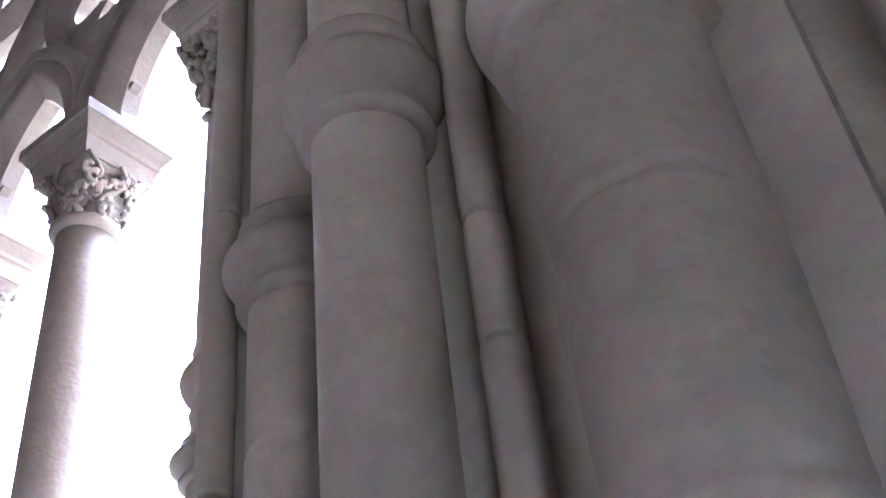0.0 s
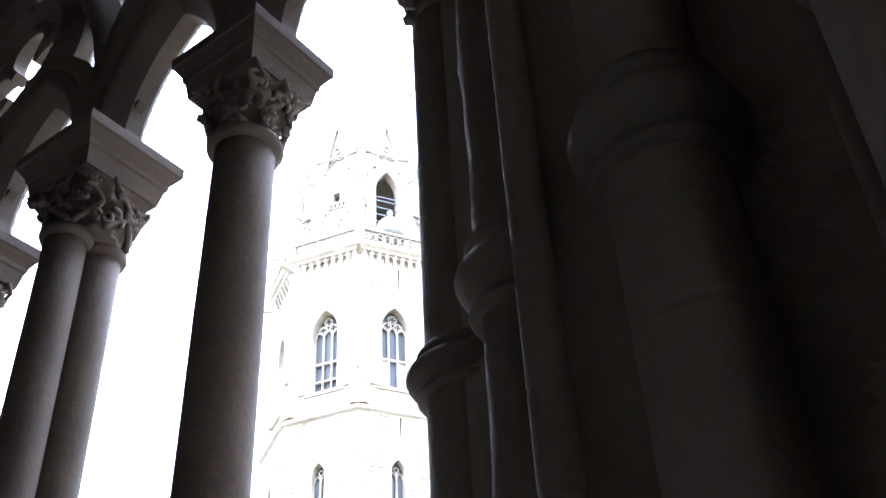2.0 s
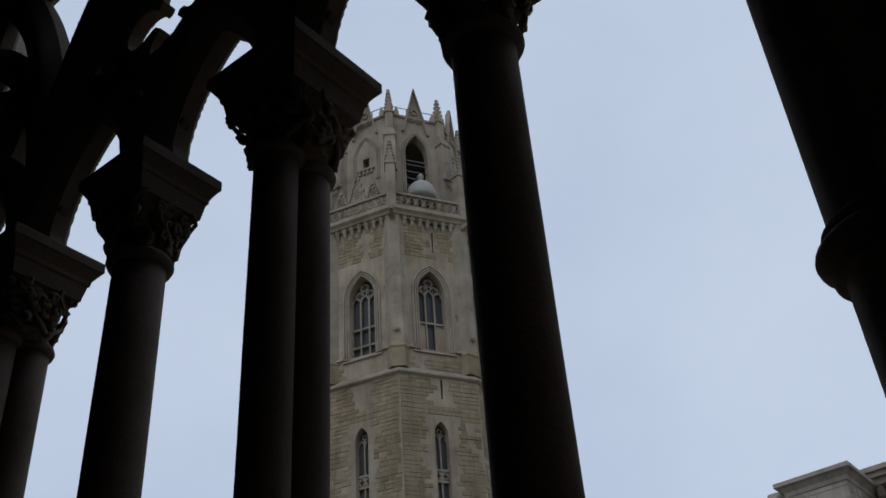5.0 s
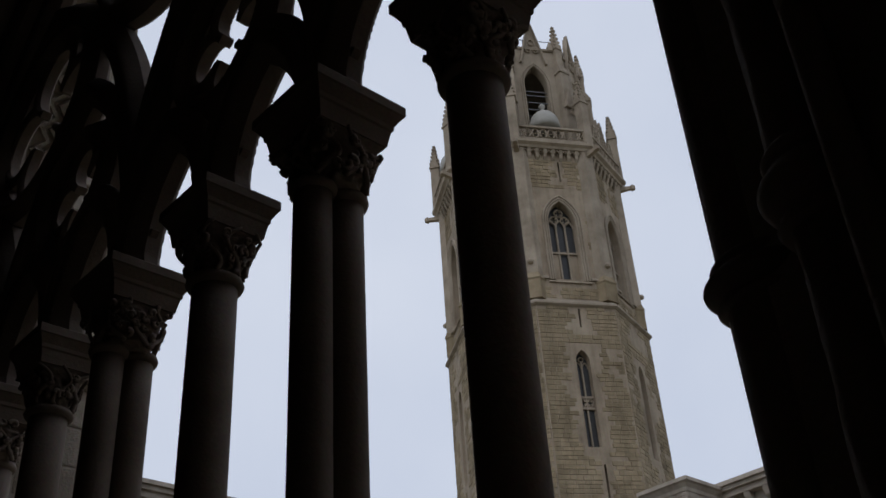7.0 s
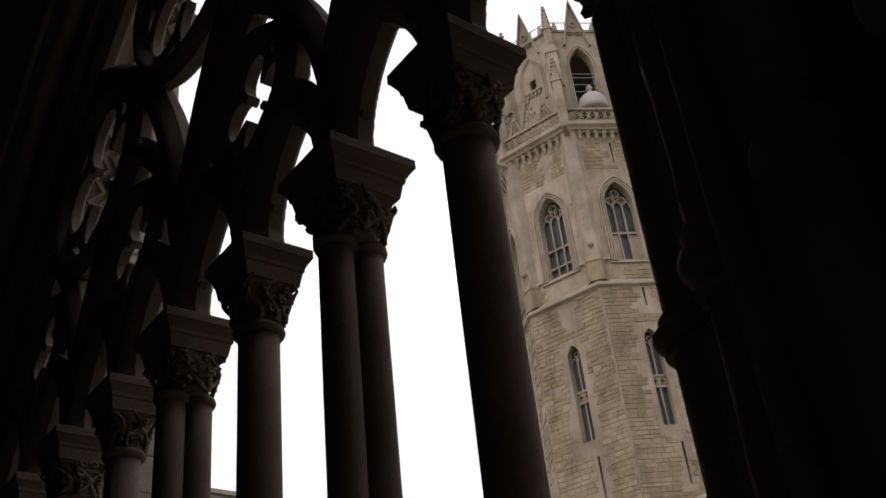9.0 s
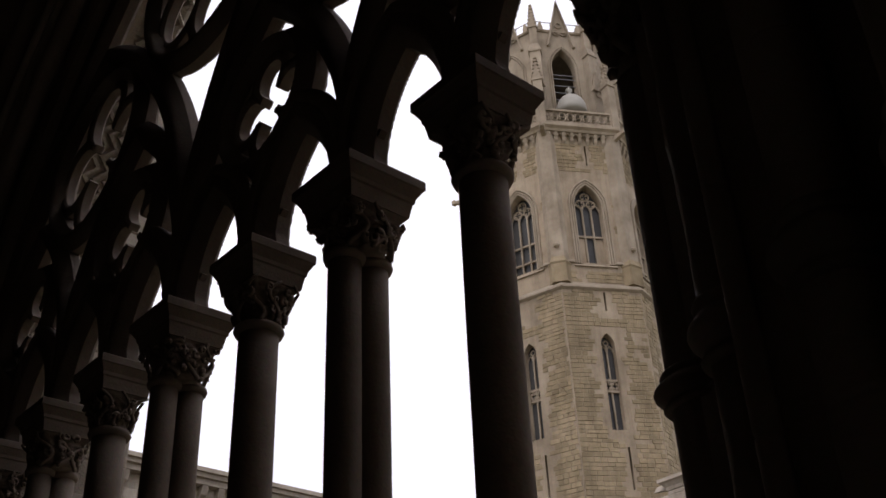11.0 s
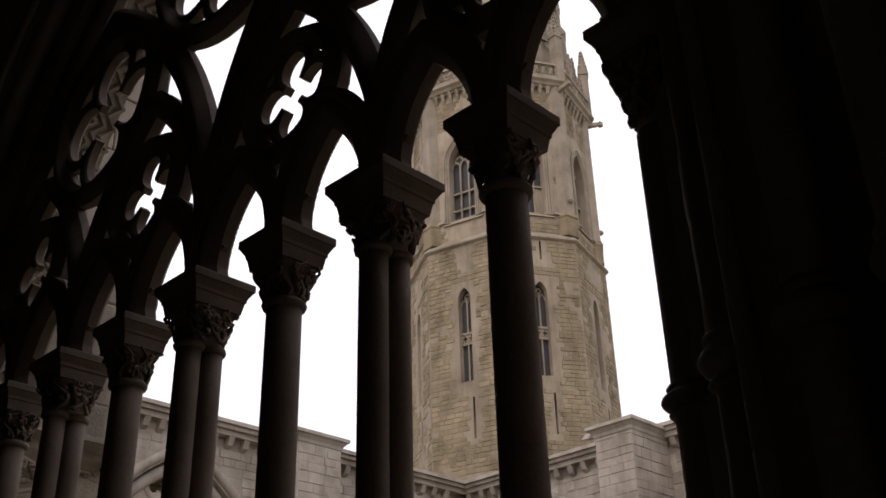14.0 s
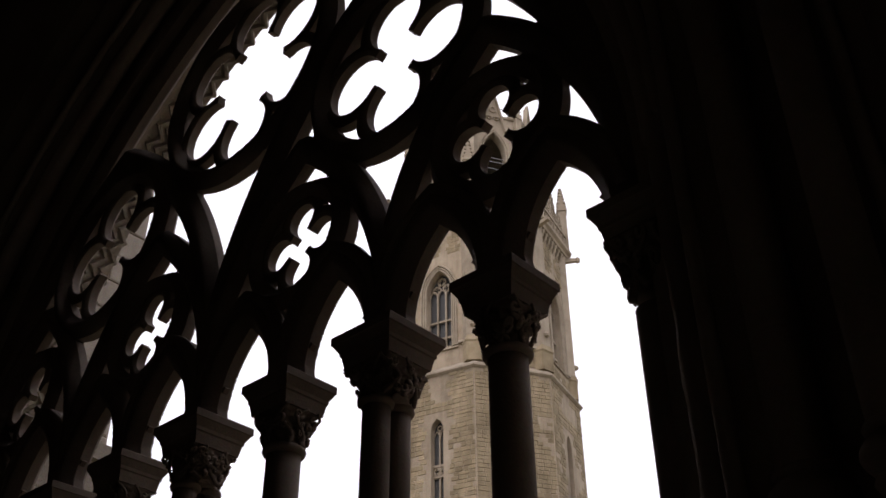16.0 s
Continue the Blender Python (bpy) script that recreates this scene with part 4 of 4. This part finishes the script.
def pinnacle(parent, m, half, z0, z1, tip):
    """A square shaft with small gables and a crocketed spire."""
    bm = bmesh.new()
    box(bm, -half, half, -half, half, z0, z1, m)
    box(bm, -half * 1.25, half * 1.25, -half * 1.25, half * 1.25, z1 - 0.25, z1 - 0.08, m)
    loft(bm, [[(-w, -w, z), (w, -w, z), (w, w, z), (-w, w, z)] for z, w in ((z1, half * 0.95), (z1 + (tip - z1) * 0.5, half * 0.5), (tip - 0.25, half * 0.16), (tip - 0.2, half * 0.4), (tip - 0.1, half * 0.4), (tip, 0.03))], True, m)
    n = 5
    for i in range(n):
        z = z1 + (tip - z1) * (i + 0.5) / (n + 0.7)
        w = half * (0.98 - 0.85 * (z - z1) / (tip - z1))
        for sx, sy in ((1, 1), (1, -1), (-1, 1), (-1, -1)):
            box(bm, sx * w - 0.08, sx * w + 0.08, sy * w - 0.08, sy * w + 0.08, z - 0.07, z + 0.09, m)
    for t in range(4):
        g = m @ Matrix.Rotation(t * math.pi / 2, 4, "Z")
        loft(bm, [[(-half * 1.05, -half * 1.12, z1 - 0.1), (half * 1.05, -half * 1.12, z1 - 0.1), (0, -half * 1.12, z1 + half * 2.4)], [(-half * 1.05, -half * 0.8, z1 - 0.1), (half * 1.05, -half * 0.8, z1 - 0.1), (0, -half * 0.6, z1 + half * 2.4)]], True, g)
    return part("pinnacle", bm, TOWER_TRIM, parent, "crocketed stone pinnacle")


# belfry stage
OPEN_K = (0, 2, 4, 6)
BEL = lancet(0, 0.92, 51.0, 56.0, 2.0, 8)
for k in FACES:
    opened = k in OPEN_K
    um = face_m(k, UP_APO)
    hole = BEL if opened else [(-0.28, 55.1), (0.28, 55.1), (0.28, 56.0), (-0.28, 56.0)]
    face_panel("belfry_wall", k, UP_APO, Z_LEDGE, Z_TOP, [hole], 0.7, TOWER_TRIM, tower)
    bm = bmesh.new()
    for off in (0.08, 0.26):
        a = 0.92 if opened else 0.85
        pts = [(-a - off, 51.0 if opened else 53.6)] + pointed(0, a + off, 56.0, 2.0 + off, 9) + [(a + off, 51.0 if opened else 53.6)]
        sweep(bm, pts, 0.08, -0.02, 6, 1.3, um)
    part("belfry_arch", bm, TOWER_TRIM, tower, "pointed belfry arch" if opened else "blind pointed arch with a small square opening")
    if opened:
        bm = bmesh.new()
        for z in (52.4, 53.1, 53.8, 54.5, 55.2, 55.6):
            box(bm, -0.95, 0.95, 0.3, 0.36, z - 0.035, z + 0.035, um)
        part("railing", bm, IRON, tower, "thin iron bars across the belfry opening")
        # bell in the opening
        bm = bmesh.new()
        lathe(bm, [(1.12, 50.9), (1.16, 51.3), (1.12, 51.7), (0.98, 52.1), (0.72, 52.45), (0.42, 52.68), (0.2, 52.82), (0.13, 53.1), (0.26, 53.25), (0.26, 53.36), (0.08, 53.6)], 24, 0, -0.55, um)
        part("bell_dome", bm, BRONZE, tower, "pale domed bell in the belfry opening", smooth=True)
    else:
        bm = bmesh.new()
        for q in range(4):
            box(bm, -0.6 + q * 0.34, -0.42 + q * 0.34, -0.16, 0.05, 54.35, 54.7, um)
        box(bm, -0.75, 0.75, -0.2, 0.05, 54.72, 54.86, um)
        part("corbelled_sill", bm, TOWER_TRIM, tower)
        # near-black sheet for the shade in the small square opening
        bm = bmesh.new()
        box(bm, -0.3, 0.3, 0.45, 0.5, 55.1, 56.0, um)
        part("opening_shade", bm, INSIDE_SHADE, tower)
    # openwork gable above
    bm = bmesh.new()
    sweep(bm, [(-1.05, 58.2), (0, 63.1), (1.05, 58.2)], 0.12, -0.1, 6, 1.5, um)
    loft(bm, [[(-0.95, y, 58.4), (0.95, y, 58.4), (0.3, y, 61.4), (0, y, 62.9), (-0.3, y, 61.4)] for y in (0.0, 0.2)], True, um)
    for cx, cz in ((0, 60.5), (-0.3, 59.7), (0.3, 59.7)):
        sweep(bm, [(cx + 0.24 * math.cos(2 * math.pi * i / 10), cz + 0.28 * math.sin(2 * math.pi * i / 10)) for i in range(11)], 0.06, -0.06, 5, 1.6, um)
    part("gable", bm, TOWER_TRIM, tower, "steep crocketed gable")
    for sx in (-1.55, 1.55):
        bm = bmesh.new()
        loft(bm, [[(sx - w, -0.2, z), (sx + w, -0.2, z), (sx + w, 0.3, z), (sx - w, 0.3, z)] for z, w in ((Z_TOP - 0.02, 0.2), (Z_TOP + 0.3, 0.2), (Z_TOP + 0.9, 0.04))], True, um)
        part("small_pinnacle", bm, TOWER_TRIM, tower)
    cmu = corner_m(k, UP_APO / C8 + 0.05)
    bm = bmesh.new()
    box(bm, -0.42, 0.42, -0.42, 0.5, Z_LEDGE, 57.2, cmu)
    loft(bm, [[(-w, -o, z), (w, -o, z), (w, 0.4, z), (-w, 0.4, z)] for z, w, o in ((57.2, 0.5, 0.5), (57.35, 0.5, 0.5), (58.2, 0.28, 0.2))], True, cmu)
    for z in (53.5,):
        loft(bm, [[(-0.5, -0.62, z), (0.5, -0.62, z), (0, -0.62, z + 2.0)], [(-0.5, -0.3, z), (0.5, -0.3, z), (0, -0.3, z + 2.0)]], True, cmu)
    part("belfry_buttress", bm, TOWER_TRIM, tower, "gabled corner buttress of the belfry")
    pinnacle(tower, corner_m(k, UP_APO / C8 - 0.1), 0.3, 58.0, 60.2, 62.7)
    om = corner_m(k, APO / C8 + 0.3)
    pinnacle(tower, om, 0.34, Z_CORN + 0.4, 53.3, 55.6)
    bm = bmesh.new()
    arc = [(0.3 + 1.5 * i / 8, 52.2 + 1.3 * math.sin(math.pi / 2 * i / 8)) for i in range(9)]
    mm = om @ Matrix.Rotation(math.pi / 2, 4, "Z")
    sweep(bm, arc, 0.11, 0.0, 6, 1.0, mm)
    for i in range(1, 8):
        x, z = arc[i]
        box(bm, x - 0.1, x + 0.06, -0.07, 0.07, z + 0.08, z + 0.3, mm)
    part("flying_buttress", bm, TOWER_TRIM, tower, "small crocketed flying buttress")
band("belfry_top", UP_APO, [(-0.8, Z_TOP - 0.12), (0.12, Z_TOP - 0.1), (0.16, Z_TOP + 0.08), (-0.8, Z_TOP + 0.1)])
# near-black block for the shade low in the belfry
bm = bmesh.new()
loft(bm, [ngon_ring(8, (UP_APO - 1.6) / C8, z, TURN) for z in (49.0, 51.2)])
part("belfry_shade_block", bm, INSIDE_SHADE, tower)
bm = bmesh.new()
for k in FACES:
    um = face_m(k, UP_APO - 0.1)
    box(bm, -2.0, 2.0, -0.02, 0.02, Z_TOP + 1.05, Z_TOP + 1.11, um)
    for x in (-1.8, -0.6, 0.6, 1.8):
        box(bm, x - 0.025, x + 0.025, -0.025, 0.025, Z_TOP, Z_TOP + 1.06, um)
part("roof_railing", bm, IRON, tower, "thin iron railing on the roof")


# ---------------------------------------------------------------- ashlar blocks that show through the tower's plaster
def clear(x, z, w, h):
    if 36.9 < z < 45.3 and abs(x) < 1.62 + w / 2:
        return False
    if 25.0 < z < 32.6 and abs(x + 0.05) < 0.72 + w / 2:
        return False
    for a, b, z0, z1 in ((0.05, 0.5, 33.3, 35.6), (0.25, 0.5, 45.4, 47.9), (0.25, 0.5, 21.3, 24.8)):
        if a - w / 2 - 0.06 < x < b + w / 2 and z0 < z < z1:
            return False
    return True


rng = random.Random(5)
unit = bmesh.new()
loft(unit, [[(-0.5, 0.08, -0.5), (0.5, 0.08, -0.5), (0.5, 0.08, 0.5), (-0.5, 0.08, 0.5)], [(-0.5, -0.6, -0.5), (0.5, -0.6, -0.5), (0.5, -0.6, 0.5), (-0.5, -0.6, 0.5)], [(-0.46, -1.0, -0.45), (0.46, -1.0, -0.45), (0.46, -1.0, 0.45), (-0.46, -1.0, 0.45)]])
bmesh.ops.recalc_face_normals(unit, faces=unit.faces)
block_mesh = bpy.data.meshes.new("ashlar_block")
unit.to_mesh(block_mesh)
unit.free()
block_mesh.materials.append(TOWER_BLOCK)
single = 0
verts, faces = [], []
for k in (-2, -1, 0, 1, 2):
    for z0, z1, apo in ((19.5, 35.2, LOW), (36.1, 47.6, APO)):
        fm = face_m(k, apo)
        half = apo * math.tan(math.pi / 8) - 0.05
        z = z0
        while z < z1:
            h = rng.choice((0.26, 0.3, 0.34))
            x = -half
            while x < half - 0.2:
                w = min(rng.uniform(0.35, 0.8), half - x)
                cx = x + w / 2
                p = fm @ Vector((cx, 0, z))
                patch = noise.noise(p * 0.42) + 0.5 * noise.noise(p * 1.1)
                edge = abs(cx) > half - 0.5 and z < 35
                if clear(cx, z + h / 2, w, h) and (patch > (-0.36 if z < 35 else -0.46) - (0.1 if k >= 0 else 0.0) or (edge and rng.random() < 0.5)) and (z < 35 or abs(cx) < half - 0.65):
                    proud = rng.uniform(0.012, 0.045)
                    m = fm @ Matrix.Translation((cx, 0, z + h / 2)) @ Matrix.Diagonal((w - 0.035, proud, h - 0.035, 1))
                    if k == 0 and 26.0 < z < 34.5 and single < 300:
                        ob = new("ashlar_block", block_mesh)
                        ob.parent = tower
                        ob.matrix_basis = m
                        single += 1
                    else:
                        b0 = len(verts)
                        verts.extend([tuple(m @ v.co) for v in block_mesh.vertices])
                        faces.extend([[b0 + i for i in f.vertices] for f in block_mesh.polygons])
                x += w
            z += h
mesh = bpy.data.meshes.new("ashlar_masonry")
mesh.from_pydata(verts, [], faces)
tagged(link_mesh("ashlar_masonry", mesh, TOWER_BLOCK, tower), "weathered ochre ashlar blocks", kind="stuff")


# ---------------------------------------------------------------- ashlar of the court's walls and buttresses
court_block = bpy.data.meshes.new("ashlar_block")
court_block.from_pydata([tuple(v.co) for v in block_mesh.vertices], [], [tuple(f.vertices) for f in block_mesh.polygons])
court_block.materials.append(COURT_BLOCK)


def courses(x0, x1, z0, z1, keep):
    """Blocks (middle, width, bottom, height) of irregular courses over a stretch of wall."""
    z = z0
    while z < z1 - 0.1:
        h = min(rng.choice((0.24, 0.28, 0.31, 0.34)), z1 - z)
        x = x0
        while x < x1 - 0.04:
            w = rng.uniform(0.32, 0.78)
            if x1 - x - w < 0.22:
                w = x1 - x
            if keep(x, x + w, z, z + h):
                yield x + w / 2, w, z, h
            x += w
        z += h


def lay(parent, fm, blocks, singly):
    """Lays blocks on a face whose frame has x along it and y inwards."""
    vs, fs = [], []
    for cx, w, z, h in blocks:
        m = fm @ Matrix.Translation((cx, 0, z + h / 2)) @ Matrix.Diagonal((w - rng.uniform(0.008, 0.022), rng.uniform(0.006, 0.03), h - 0.014, 1))
        if singly:
            ob = new("ashlar_block", court_block)
            ob.parent = parent
            ob.matrix_basis = m
        else:
            b0 = len(vs)
            vs.extend([tuple(m @ v.co) for v in court_block.vertices])
            fs.extend([[b0 + i for i in f.vertices] for f in court_block.polygons])
    if vs:
        me = bpy.data.meshes.new("ashlar_masonry")
        me.from_pydata(vs, [], fs)
        tagged(link_mesh("ashlar_masonry", me, COURT_BLOCK, parent), "weathered grey-brown ashlar blocks", kind="stuff")


def over_arches(bays):
    def keep(xa, xb, za, zb):
        R = (5.7 ** 2 + 3.72 ** 2) / (2 * 3.72)
        for b in bays:
            for x in (xa, xb):
                if abs(x - b) < 3.72 and math.hypot(abs(x - b) - (3.72 - R), max(0.0, za - 5.25)) < R:
                    return False
        return True
    return keep


WEST_BAYS, NORTH_BAYS = [1.9, 11.4, 20.3], [3.4, 12.6, 22.2]
local = Matrix.Rotation(radians(90), 4, "Z")
lay(west_range, local, list(courses(9.0, 14.2, 8.6, EAVES - 0.68, over_arches(WEST_BAYS))), True)
lay(west_range, local, list(courses(6.3, 9.0, 6.5, EAVES - 0.68, over_arches(WEST_BAYS))) + list(courses(16.2, 22.6, 7.0, EAVES - 0.68, over_arches(WEST_BAYS))), False)
lay(north_range, Matrix.Identity(4), list(courses(0.2, 33.8, 8.0, EAVES - 0.68, over_arches(NORTH_BAYS))), False)
for ob, w, depth, top, near in COURT_FACES:
    turned = Matrix.Rotation(radians(90), 4, "Z") if abs(ob.location.x - WEST_X) < 0.1 else Matrix.Identity(4)
    for shift_m, half in ((Matrix.Translation((0, -depth, 0)), w), (Matrix.Translation((w, -depth / 2, 0)) @ Matrix.Rotation(radians(90), 4, "Z"), depth / 2), (Matrix.Translation((-w, -depth / 2, 0)) @ Matrix.Rotation(radians(-90), 4, "Z"), depth / 2)):
        lay(ob, turned @ shift_m, list(courses(-half, half, 7.4, top - 0.36, lambda *a: True)), near)
turned = Matrix.Rotation(radians(180), 4, "Z")
for shift_m, half in ((Matrix.Translation((0, -1.1, 0)), 0.75), (Matrix.Translation((-0.75, -0.55, 0)) @ Matrix.Rotation(radians(-90), 4, "Z"), 0.55)):
    lay(near_buttress, turned @ shift_m, [(-half + half * (2 * q + 1) / n, 2 * half / n, 4.83 + 0.37 * row, 0.37) for row in range(12) for n in (2 + row % 2,) for q in range(n)], True)
